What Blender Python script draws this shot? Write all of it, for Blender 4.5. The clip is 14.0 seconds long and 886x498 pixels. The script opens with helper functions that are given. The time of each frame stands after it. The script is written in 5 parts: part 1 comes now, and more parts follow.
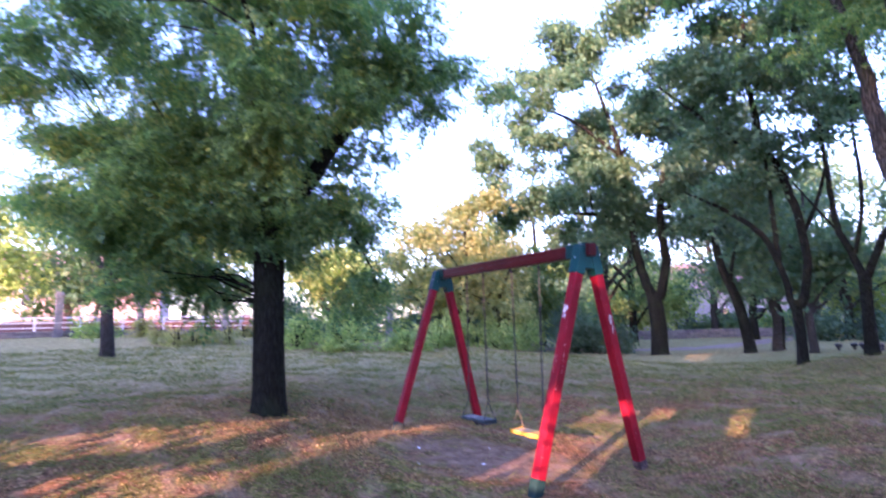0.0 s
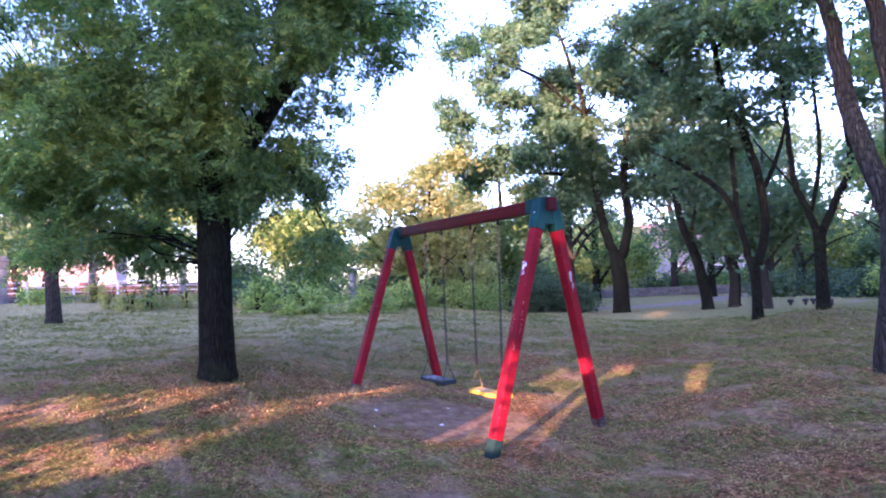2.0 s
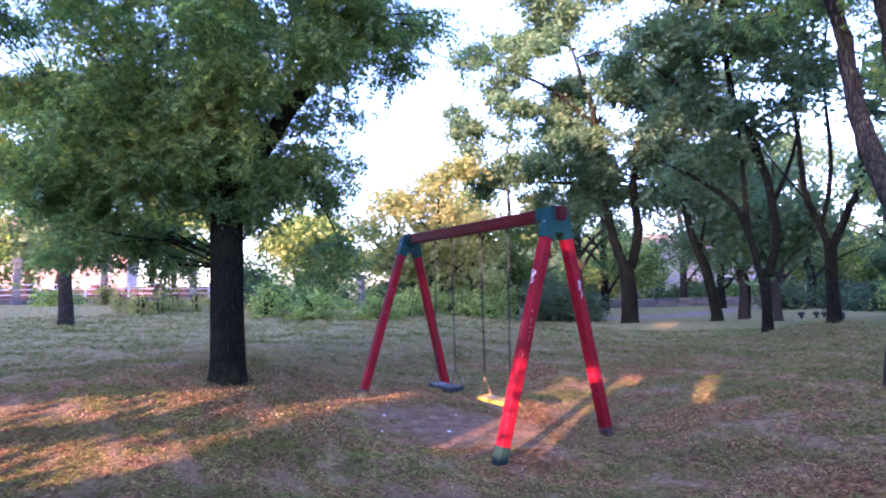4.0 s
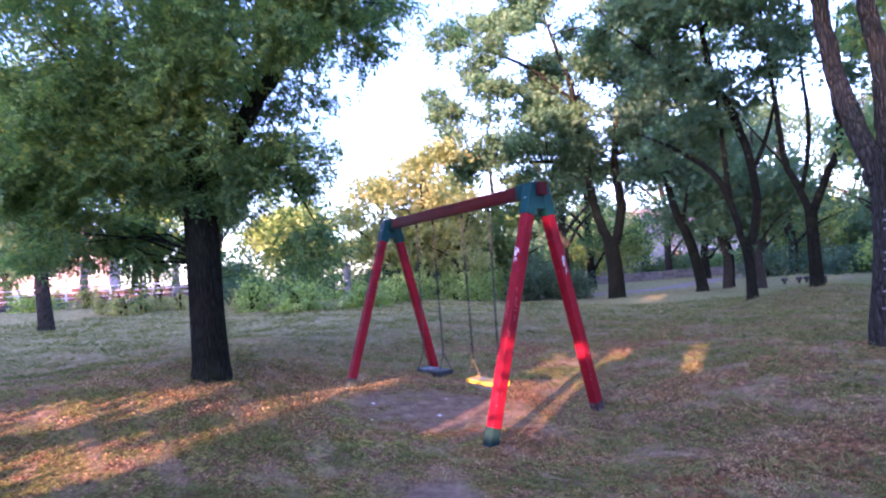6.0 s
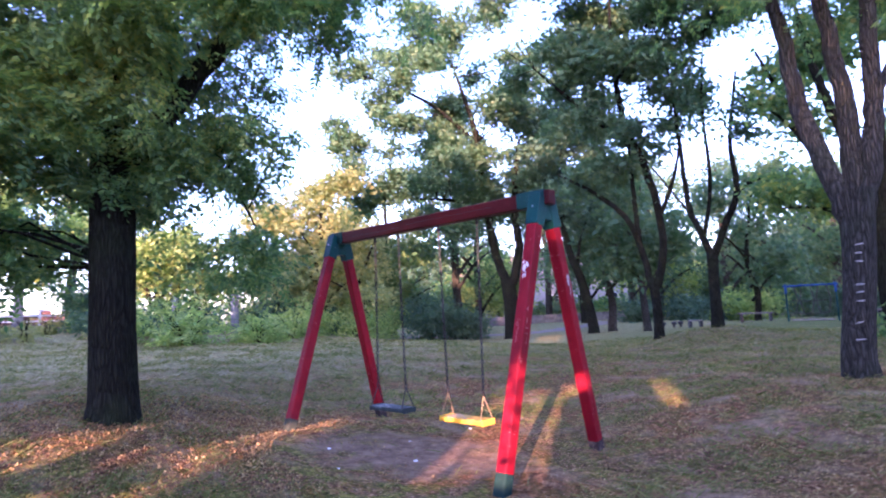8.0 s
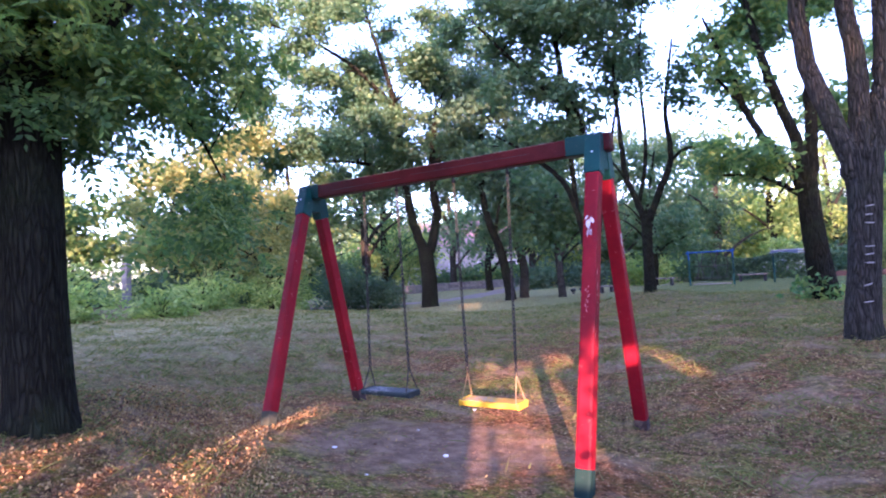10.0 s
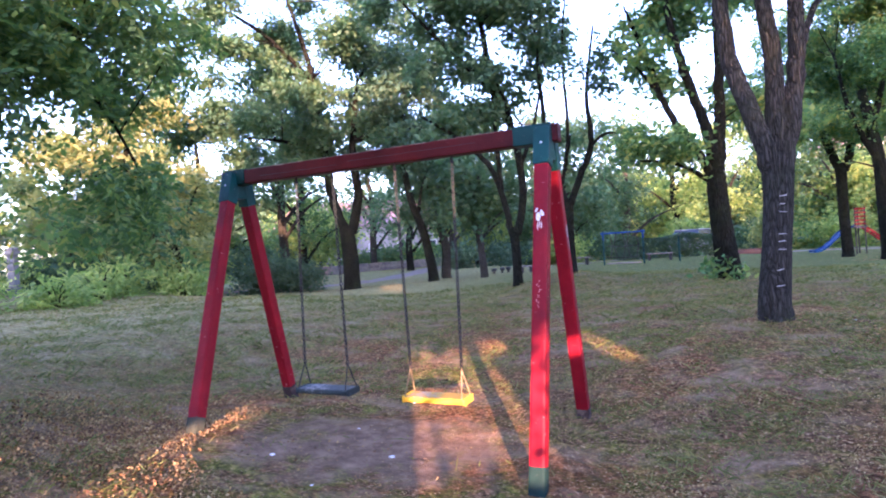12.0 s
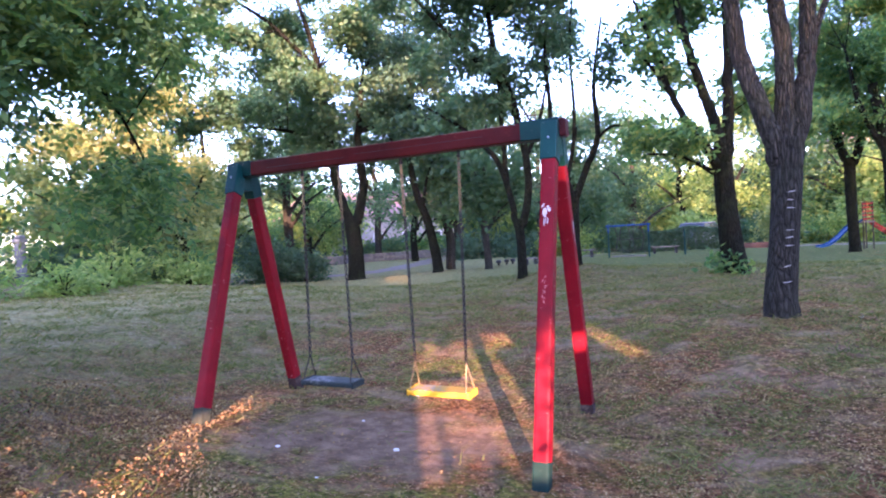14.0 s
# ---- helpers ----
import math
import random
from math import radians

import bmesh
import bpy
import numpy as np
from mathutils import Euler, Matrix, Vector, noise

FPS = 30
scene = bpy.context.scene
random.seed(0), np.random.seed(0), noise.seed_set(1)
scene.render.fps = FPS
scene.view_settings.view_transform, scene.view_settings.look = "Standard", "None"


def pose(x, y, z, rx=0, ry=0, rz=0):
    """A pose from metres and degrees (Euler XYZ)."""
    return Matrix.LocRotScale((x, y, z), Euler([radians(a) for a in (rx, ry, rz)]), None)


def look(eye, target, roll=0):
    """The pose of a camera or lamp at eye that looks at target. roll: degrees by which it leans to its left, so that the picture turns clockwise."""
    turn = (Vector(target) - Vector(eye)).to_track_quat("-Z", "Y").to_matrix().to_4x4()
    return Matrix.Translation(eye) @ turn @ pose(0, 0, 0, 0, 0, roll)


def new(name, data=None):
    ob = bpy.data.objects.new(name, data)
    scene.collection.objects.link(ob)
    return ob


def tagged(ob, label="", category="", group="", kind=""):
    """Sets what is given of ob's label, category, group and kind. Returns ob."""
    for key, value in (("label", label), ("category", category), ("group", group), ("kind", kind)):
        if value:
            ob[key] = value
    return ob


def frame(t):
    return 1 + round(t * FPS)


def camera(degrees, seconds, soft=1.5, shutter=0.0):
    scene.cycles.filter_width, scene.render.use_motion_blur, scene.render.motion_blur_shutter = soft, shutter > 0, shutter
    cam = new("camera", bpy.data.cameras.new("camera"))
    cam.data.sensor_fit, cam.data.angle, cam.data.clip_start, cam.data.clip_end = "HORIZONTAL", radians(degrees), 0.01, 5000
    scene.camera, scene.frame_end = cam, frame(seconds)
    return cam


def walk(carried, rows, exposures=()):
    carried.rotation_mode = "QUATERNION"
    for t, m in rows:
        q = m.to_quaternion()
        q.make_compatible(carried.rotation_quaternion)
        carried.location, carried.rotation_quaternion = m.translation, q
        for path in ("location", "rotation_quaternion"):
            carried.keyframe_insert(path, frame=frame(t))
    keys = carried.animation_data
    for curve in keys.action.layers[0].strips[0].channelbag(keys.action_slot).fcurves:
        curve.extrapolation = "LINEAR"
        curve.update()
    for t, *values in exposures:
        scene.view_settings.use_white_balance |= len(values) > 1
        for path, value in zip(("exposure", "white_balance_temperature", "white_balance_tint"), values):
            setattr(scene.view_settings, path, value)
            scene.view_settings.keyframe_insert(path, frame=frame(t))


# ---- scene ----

# ---------------- camera ----------------
cam = camera(75.9, 14.0, soft=2.0, shutter=0.5)
PATH = [
    (0, (4.056, -3.999, 1.468), (2.346, -2.995, 1.727), -1.3),
    (0.5, (3.883, -3.77, 1.444), (2.217, -2.672, 1.583), -1.9),
    (1, (3.879, -3.743, 1.446), (2.221, -2.632, 1.57), -1.8),
    (1.5, (3.871, -3.746, 1.432), (2.211, -2.636, 1.547), -1.9),
    (2, (3.877, -3.753, 1.439), (2.215, -2.648, 1.561), -2.0),
    (2.5, (3.855, -3.748, 1.414), (2.194, -2.64, 1.539), -1.8),
    (3, (3.874, -3.797, 1.432), (2.197, -2.714, 1.559), -1.5),
    (5.5, (3.915, -3.769, 1.43), (2.254, -2.669, 1.609), -1.3),
    (6, (3.842, -3.696, 1.405), (2.189, -2.575, 1.501), -4.2),
    (6.5, (3.682, -3.649, 1.316), (2.062, -2.475, 1.316), -2.3),
    (7, (3.344, -3.874, 1.394), (1.678, -2.777, 1.544), -7.8),
    (7.5, (2.989, -3.79, 1.327), (1.49, -2.485, 1.546), -4.2),
    (8, (2.572, -3.97, 1.256), (1.212, -2.521, 1.473), -2.7),
    (8.5, (1.996, -3.898, 1.274), (0.617, -2.456, 1.401), -9.4),
    (9, (1.62, -4.002, 1.216), (0.447, -2.39, 1.37), -3.0),
    (11.5, (0.94, -3.9, 1.425), (0.031, -2.119, 1.409), -5.4),
    (12, (0.934, -3.901, 1.404), (0.109, -2.08, 1.401), -3.7),
    (12.5, (0.934, -3.911, 1.409), (0.101, -2.093, 1.405), -3.9),
    (13, (0.931, -3.909, 1.408), (0.101, -2.089, 1.402), -3.4),
    (13.5, (0.928, -3.902, 1.429), (0.061, -2.1, 1.377), -4.1),
    (14, (0.925, -3.901, 1.431), (0.084, -2.087, 1.396), -3.2),
]
walk(cam, [(t, look(e, a, r)) for t, e, a, r in PATH], exposures=[(0, 3.33, 4950, 62), (9, 3.31, 4960, 60), (11.5, 3.50, 5090, 52), (14, 3.50, 5100, 51)])

# ---------------- light ----------------
SUN_UP = 9.0
SUN_X, SUN_Y = 0.477, -0.879          # towards the sun, on the ground
world = bpy.data.worlds.new("world")
scene.world = world
world.use_nodes = True
wn = world.node_tree
sky = wn.nodes.new("ShaderNodeTexSky")
sky.sky_type = 'NISHITA'
sky.sun_disc = False
sky.sun_elevation = radians(SUN_UP)
sky.sun_rotation = math.atan2(SUN_X, SUN_Y)
sky.air_density, sky.dust_density, sky.ozone_density = 1.0, 1.5, 1.0
bg = wn.nodes["Background"]
bg.inputs[1].default_value = 0.15
wn.links.new(sky.outputs[0], bg.inputs[0])

sun = new("sun", bpy.data.lights.new("sun", 'SUN'))
sun.data.energy = 3.7
sun.data.angle = radians(0.5)
sun.data.color = (1.0, 0.55, 0.23)
sun.matrix_world = look((SUN_X * 40, SUN_Y * 40, 40 * math.tan(radians(SUN_UP))), (0, 0, 0))


# ---------------- materials ----------------
def mat(name):
    m = bpy.data.materials.new(name)
    m.use_nodes = True
    return m, m.node_tree, m.node_tree.nodes["Principled BSDF"]


def node(nt, kind, **kw):
    n = nt.nodes.new(kind)
    for k, v in kw.items():
        n.inputs[k].default_value = v
    return n


def ramp(nt, fac, stops):
    r = nt.nodes.new("ShaderNodeValToRGB")
    els = r.color_ramp.elements
    while len(els) < len(stops):
        els.new(0.5)
    for e, (p, c) in zip(els, stops):
        e.position, e.color = p, (*c, 1)
    nt.links.new(fac, r.inputs[0])
    return r.outputs[0]


def mix(nt, fac, a, b, mode='MIX'):
    m = nt.nodes.new("ShaderNodeMix")
    m.data_type, m.blend_type = 'RGBA', mode
    if isinstance(fac, float):
        m.inputs[0].default_value = fac
    else:
        nt.links.new(fac, m.inputs[0])
    for sock, v in ((m.inputs[6], a), (m.inputs[7], b)):
        if isinstance(v, tuple):
            sock.default_value = (*v, 1)
        else:
            nt.links.new(v, sock)
    return m.outputs[2]


def coords(nt, kind="Object", scale=(1, 1, 1)):
    tc = nt.nodes.new("ShaderNodeTexCoord")
    mp = nt.nodes.new("ShaderNodeMapping")
    mp.inputs["Scale"].default_value = scale
    nt.links.new(tc.outputs[kind], mp.inputs[0])
    return mp.outputs[0]


def noise_tex(nt, vec, scale, detail=6.0, rough=0.6):
    n = node(nt, "ShaderNodeTexNoise", Scale=scale, Detail=detail, Roughness=rough)
    if vec is not None:
        nt.links.new(vec, n.inputs["Vector"])
    return n.outputs["Fac"]


def bump(nt, bsdf, height, strength=0.4, dist=0.01):
    b = node(nt, "ShaderNodeBump", Strength=strength, Distance=dist)
    nt.links.new(height, b.inputs["Height"])
    nt.links.new(b.outputs[0], bsdf.inputs["Normal"])


def paint_material(name, base, dark, worn, rough=0.38, wear=0.66):
    """Old gloss paint on planed timber or steel: fading, scuffs down to the ground coat, grain showing through."""
    m, nt, b = mat(name)
    v = coords(nt)
    fade = ramp(nt, noise_tex(nt, v, 3.0), [(0.3, dark), (0.7, base)])
    grain = noise_tex(nt, coords(nt, scale=(9, 9, 9)), 9.0, 8.0, 0.7)
    col = mix(nt, ramp(nt, grain, [(0.35, (0, 0, 0)), (0.8, (0.35, 0.35, 0.35))]), fade, dark)
    chips = noise_tex(nt, v, 26.0, 9.0, 0.72)
    big = noise_tex(nt, v, 4.5, 3.0, 0.5)
    both = mix(nt, 1.0, ramp(nt, chips, [(wear - 0.04, (0, 0, 0)), (wear + 0.02, (1, 1, 1))]), ramp(nt, big, [(0.45, (0, 0, 0)), (0.6, (1, 1, 1))]), 'MULTIPLY')
    col = mix(nt, both, col, worn)
    nt.links.new(col, b.inputs["Base Color"])
    b.inputs["Specular IOR Level"].default_value = 0.12
    nt.links.new(ramp(nt, grain, [(0.3, (rough - 0.08,) * 3), (0.8, (rough + 0.2,) * 3)]), b.inputs["Roughness"])
    bump(nt, b, grain, 0.25, 0.004)
    return m


RED = paint_material("red_paint", (0.245, 0.008, 0.014), (0.135, 0.004, 0.008), (0.62, 0.30, 0.27), 0.52)
BEAM_RED = paint_material("dark_red_paint", (0.092, 0.010, 0.009), (0.038, 0.005, 0.005), (0.22, 0.07, 0.05), 0.5)
GREEN = paint_material("green_paint", (0.007, 0.062, 0.053), (0.005, 0.036, 0.033), (0.25, 0.22, 0.20), 0.42)
FOOT = paint_material("worn_foot_paint", (0.010, 0.044, 0.037), (0.008, 0.022, 0.020), (0.05, 0.06, 0.05), 0.7, 0.64)
FOOT_PALE = paint_material("olive_foot_paint", (0.060, 0.070, 0.045), (0.035, 0.042, 0.030), (0.10, 0.09, 0.07), 0.8, 0.52)
FOOT_BARE = paint_material("bare_foot_wood", (0.062, 0.046, 0.040), (0.035, 0.026, 0.024), (0.12, 0.09, 0.07), 0.85, 0.52)
EDGE = paint_material("rubbed_lit_edge", (0.38, 0.035, 0.035), (0.30, 0.012, 0.02), (0.50, 0.30, 0.18), 0.7, 0.5)
CHAIN_PALE = paint_material("pale_chain_links", (0.30, 0.23, 0.11), (0.20, 0.14, 0.07), (0.12, 0.10, 0.08), 0.6, 0.52)
BEAM_EDGE = paint_material("rubbed_beam_edge", (0.17, 0.13, 0.09), (0.10, 0.035, 0.03), (0.28, 0.24, 0.16), 0.8, 0.5)
YELLOW = paint_material("yellow_paint", (0.80, 0.46, 0.012), (0.66, 0.34, 0.010), (0.42, 0.28, 0.10), 0.4)
DARKGREEN = paint_material("dark_seat_paint", (0.030, 0.045, 0.042), (0.02, 0.03, 0.03), (0.11, 0.12, 0.12), 0.5, 0.6)
SEAT_PALE = paint_material("worn_yellow_paint", (0.50, 0.30, 0.045), (0.38, 0.20, 0.03), (0.34, 0.26, 0.17), 0.6, 0.5)
SEAT_GREY = paint_material("worn_grey_paint", (0.065, 0.078, 0.076), (0.04, 0.048, 0.048), (0.2, 0.2, 0.2), 0.6, 0.5)
BLUE = paint_material("blue_paint", (0.02, 0.075, 0.22), (0.015, 0.05, 0.14), (0.25, 0.26, 0.28), 0.45)
RED2 = paint_material("bright_red_paint", (0.36, 0.026, 0.022), (0.25, 0.016, 0.016), (0.4, 0.3, 0.26), 0.45)


def plain(name, c, rough=0.7, metal=0.0, vary=0.25, scale=8.0):
    m, nt, b = mat(name)
    v = coords(nt)
    f = noise_tex(nt, v, scale)
    lo = tuple(x * (1 - vary) for x in c)
    hi = tuple(min(1, x * (1 + vary)) for x in c)
    nt.links.new(ramp(nt, f, [(0.3, lo), (0.7, hi)]), b.inputs["Base Color"])
    b.inputs["Roughness"].default_value = rough
    b.inputs["Metallic"].default_value = metal
    bump(nt, b, noise_tex(nt, v, scale * 6), 0.3, 0.004)
    return m


STEEL = plain("weathered_steel", (0.042, 0.036, 0.032), 0.6, 0.5, 0.4, 40)
GALV = plain("galvanised_steel", (0.42, 0.43, 0.44), 0.45, 0.7, 0.2, 30)
PAPER = plain("paper_scrap", (0.72, 0.71, 0.70), 0.8, 0, 0.08, 20)
CHALK = plain("white_paint_mark", (0.66, 0.62, 0.62), 0.8, 0, 0.2, 60)
PINK_MARK = plain("scratched_pink_mark", (0.42, 0.17, 0.16), 0.8, 0, 0.3, 60)
CHALK_DIM = plain("worn_chalk_mark", (0.36, 0.34, 0.32), 0.9, 0, 0.35, 70)
RUST = plain("rusty_iron", (0.10, 0.05, 0.035), 0.8, 0.2, 0.4, 30)
STONE = plain("pale_stone", (0.165, 0.16, 0.142), 0.9, 0, 0.3, 5)
STONE_DARK = plain("dark_stone", (0.12, 0.115, 0.115), 0.95, 0, 0.4, 4)
WHITEWASH = plain("white_painted_rail", (0.66, 0.64, 0.62), 0.7, 0, 0.12, 6)
PLASTER = plain("pink_plaster", (0.30, 0.215, 0.20), 0.9, 0, 0.12, 1.5)
PLASTER2 = plain("cream_plaster", (0.33, 0.30, 0.27), 0.9, 0, 0.12, 1.5)
BRICK_DARK = plain("dark_red_brick", (0.12, 0.065, 0.06), 0.9, 0, 0.35, 5)
TILE_RED = plain("roof_tile_red", (0.30, 0.19, 0.165), 0.85, 0, 0.35, 4)
GLASSDARK = plain("window_glass_dark", (0.04, 0.045, 0.05), 0.12, 0, 0.2, 2)
BLACK = plain("black_rubber", (0.02, 0.02, 0.022), 0.6, 0, 0.3, 20)
CARWHITE = plain("white_car_paint", (0.34, 0.34, 0.34), 0.25, 0, 0.04, 2)
DUST = plain("dusty_earth", (0.185, 0.145, 0.112), 0.95, 0, 0.3, 3)
WOOD_OLD = plain("grey_weathered_wood", (0.20, 0.17, 0.14), 0.85, 0, 0.35, 12)


def bark_material(name, ridge, groove, moss=0.0):
    m, nt, b = mat(name)
    v = coords(nt, scale=(1, 1, 0.16))
    vo = node(nt, "ShaderNodeTexVoronoi", Scale=34.0)
    vo.feature = 'DISTANCE_TO_EDGE'
    wob = nt.nodes.new("ShaderNodeVectorMath")
    wob.operation = 'ADD'
    n1 = node(nt, "ShaderNodeTexNoise", Scale=9.0, Detail=4.0)
    nt.links.new(v, n1.inputs["Vector"])
    sc = nt.nodes.new("ShaderNodeVectorMath")
    sc.operation = 'SCALE'
    sc.inputs["Scale"].default_value = 0.09
    nt.links.new(n1.outputs["Color"], sc.inputs[0])
    nt.links.new(v, wob.inputs[0])
    nt.links.new(sc.outputs[0], wob.inputs[1])
    nt.links.new(wob.outputs[0], vo.inputs["Vector"])
    plates = ramp(nt, vo.outputs["Distance"], [(0.02, (0.0, 0.0, 0.0)), (0.28, (1, 1, 1))])
    fine = noise_tex(nt, v, 60.0, 6.0, 0.7)
    col = mix(nt, plates, groove, ridge)
    col = mix(nt, ramp(nt, fine, [(0.35, (0, 0, 0)), (0.75, (0.6, 0.6, 0.6))]), col, tuple(x * 1.6 for x in ridge))
    if moss:
        col = mix(nt, ramp(nt, noise_tex(nt, coords(nt), 1.6), [(0.5, (0, 0, 0)), (0.75, (moss,) * 3)]), col, (0.035, 0.05, 0.018))
    nt.links.new(col, b.inputs["Base Color"])
    b.inputs["Roughness"].default_value = 0.95
    b.inputs["Specular IOR Level"].default_value = 0.08
    h = mix(nt, 0.35, plates, fine)
    bump(nt, b, h, 1.0, 0.045)
    return m


BARK = bark_material("brown_bark", (0.0200, 0.0205, 0.0135), (0.0034, 0.0034, 0.0024), 0.5)
BARK_GREY = bark_material("grey_bark", (0.060, 0.056, 0.045), (0.010, 0.0095, 0.0075), 0.4)


def leaf_material(name, stops, light=0.45, gloss=0.28):
    m, nt, b = mat(name)
    geo = nt.nodes.new("ShaderNodeNewGeometry")
    v = coords(nt)
    patch = noise_tex(nt, v, 0.8, 3.0)
    mid = nt.nodes.new("ShaderNodeMath")
    mid.operation = 'MULTIPLY_ADD'
    mid.inputs[1].default_value = 0.55
    nt.links.new(geo.outputs["Random Per Island"], mid.inputs[0])
    off = nt.nodes.new("ShaderNodeMath")
    off.operation = 'MULTIPLY_ADD'
    off.inputs[1].default_value = 0.9
    off.inputs[2].default_value = -0.22
    nt.links.new(patch, off.inputs[0])
    nt.links.new(off.outputs[0], mid.inputs[2])
    col = ramp(nt, mid.outputs[0], stops)
    nt.links.new(col, b.inputs["Base Color"])
    b.inputs["Roughness"].default_value = 0.55
    b.inputs["Specular IOR Level"].default_value = gloss
    tr = nt.nodes.new("ShaderNodeBsdfTranslucent")
    nt.links.new(mix(nt, 1.0, col, (1.45, 1.5, 0.8), 'MULTIPLY'), tr.inputs[0])
    mx = nt.nodes.new("ShaderNodeMixShader")
    mx.inputs[0].default_value = light
    out = nt.nodes["Material Output"]
    nt.links.new(b.outputs[0], mx.inputs[1])
    nt.links.new(tr.outputs[0], mx.inputs[2])
    nt.links.new(mx.outputs[0], out.inputs[0])
    return m


LEAF = leaf_material("green_leaves", [(0.0, (0.032, 0.084, 0.042)), (0.42, (0.088, 0.188, 0.070)), (0.70, (0.170, 0.268, 0.078)), (0.97, (0.36, 0.34, 0.075))], 0.53)
LEAF_DARK = leaf_material("dark_leaves", [(0.0, (0.030, 0.072, 0.050)), (0.5, (0.056, 0.118, 0.068)), (1.0, (0.105, 0.155, 0.062))], 0.36)
LEAF_PALE = leaf_material("yellowing_leaves", [(0.0, (0.045, 0.108, 0.036)), (0.5, (0.082, 0.152, 0.042)), (1.0, (0.17, 0.195, 0.05))], 0.42)
LEAF_FAR = leaf_material("far_leaves", [(0.0, (0.034, 0.084, 0.050)), (0.5, (0.066, 0.136, 0.066)), (1.0, (0.130, 0.180, 0.068))], 0.45)
DRY = leaf_material("dry_weed", [(0.0, (0.12, 0.15, 0.045)), (0.5, (0.25, 0.27, 0.085)), (1.0, (0.42, 0.37, 0.14))], 0.45)
SHRUB_LEAF = leaf_material("shrub_leaves", [(0.0, (0.075, 0.145, 0.048)), (0.5, (0.215, 0.315, 0.092)), (1.0, (0.46, 0.49, 0.16))], 0.58)
GOLD_LEAF = leaf_material("golden_leaves", [(0.0, (0.100, 0.155, 0.070)), (0.5, (0.215, 0.265, 0.105)), (1.0, (0.44, 0.40, 0.13))], 0.56)
LITTER = leaf_material("fallen_leaf", [(0.18, (0.050, 0.028, 0.016)), (0.34, (0.165, 0.088, 0.038)), (0.50, (0.27, 0.165, 0.064)), (0.66, (0.35, 0.235, 0.090)), (0.82, (0.44, 0.33, 0.15))], 0.15, 0.08)
BLADE = leaf_material("grass_blade", [(0.0, (0.06, 0.084, 0.018)), (0.5, (0.13, 0.150, 0.040)), (0.85, (0.26, 0.23, 0.085)), (1.0, (0.42, 0.34, 0.17))], 0.3, 0.08)


def ground_material():
    m, nt, b = mat("park_ground")
    v = coords(nt)
    soil = ramp(nt, noise_tex(nt, v, 24.0, 7.0, 0.72), [(0.36, (0.035, 0.020, 0.011)), (0.47, (0.110, 0.064, 0.036)), (0.56, (0.190, 0.116, 0.068)), (0.68, (0.34, 0.235, 0.148))])
    grass = ramp(nt, noise_tex(nt, v, 26.0, 7.0, 0.74), [(0.36, (0.020, 0.027, 0.006)), (0.47, (0.074, 0.090, 0.017)), (0.56, (0.150, 0.155, 0.033)), (0.68, (0.30, 0.265, 0.078))])
    cover = ramp(nt, noise_tex(nt, v, 4.6, 9.0, 0.78), [(0.43, (0.05, 0.05, 0.05)), (0.53, (1, 1, 1))])
    thin = ramp(nt, noise_tex(nt, v, 0.23, 3.0, 0.5), [(0.35, (0.45, 0.45, 0.45)), (0.55, (1, 1, 1))])
    cover = mix(nt, 1.0, cover, thin, 'MULTIPLY')
    col = mix(nt, cover, soil, grass)
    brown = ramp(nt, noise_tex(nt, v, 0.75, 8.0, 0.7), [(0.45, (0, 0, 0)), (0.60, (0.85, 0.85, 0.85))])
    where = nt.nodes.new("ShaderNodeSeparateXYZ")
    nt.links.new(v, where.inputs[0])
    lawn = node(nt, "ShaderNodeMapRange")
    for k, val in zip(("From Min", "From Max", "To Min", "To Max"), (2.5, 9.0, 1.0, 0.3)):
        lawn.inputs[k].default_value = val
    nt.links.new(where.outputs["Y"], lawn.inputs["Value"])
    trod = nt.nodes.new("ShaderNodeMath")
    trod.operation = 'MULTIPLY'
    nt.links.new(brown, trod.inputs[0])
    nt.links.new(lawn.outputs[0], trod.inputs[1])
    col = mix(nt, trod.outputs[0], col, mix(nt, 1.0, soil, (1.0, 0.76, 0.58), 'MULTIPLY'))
    col = mix(nt, ramp(nt, noise_tex(nt, v, 48.0, 3.0, 0.6), [(0.61, (0, 0, 0)), (0.68, (0.85, 0.85, 0.85))]), col, (0.40, 0.31, 0.20))
    col = mix(nt, ramp(nt, noise_tex(nt, v, 34.0, 3.0, 0.6), [(0.32, (0.85, 0.85, 0.85)), (0.41, (0, 0, 0))]), col, (0.028, 0.021, 0.013))
    col = mix(nt, 0.8, col, ramp(nt, noise_tex(nt, v, 11.0, 9.0, 0.8), [(0.36, (0.42, 0.40, 0.38)), (0.5, (1.0, 1.0, 1.0)), (0.64, (1.75, 1.66, 1.5))]), 'MULTIPLY')
    bare = ramp(nt, noise_tex(nt, coords(nt, scale=(0.55, 1.2, 1)), 2.3, 7.0, 0.65), [(0.50, (0, 0, 0)), (0.66, (0.7, 0.7, 0.7))])
    clay = ramp(nt, noise_tex(nt, v, 20.0, 6.0, 0.6), [(0.3, (0.165, 0.120, 0.082)), (0.7, (0.33, 0.250, 0.175))])
    col = mix(nt, bare, col, clay)
    # grass mixed in beyond y = 5, shifted towards blue-green
    far_tint = node(nt, "ShaderNodeMapRange")
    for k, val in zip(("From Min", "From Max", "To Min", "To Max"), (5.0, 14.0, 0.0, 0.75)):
        far_tint.inputs[k].default_value = val
    nt.links.new(where.outputs["Y"], far_tint.inputs["Value"])
    col = mix(nt, far_tint.outputs[0], col, mix(nt, 1.0, grass, (0.74, 1.0, 1.35), 'MULTIPLY'))
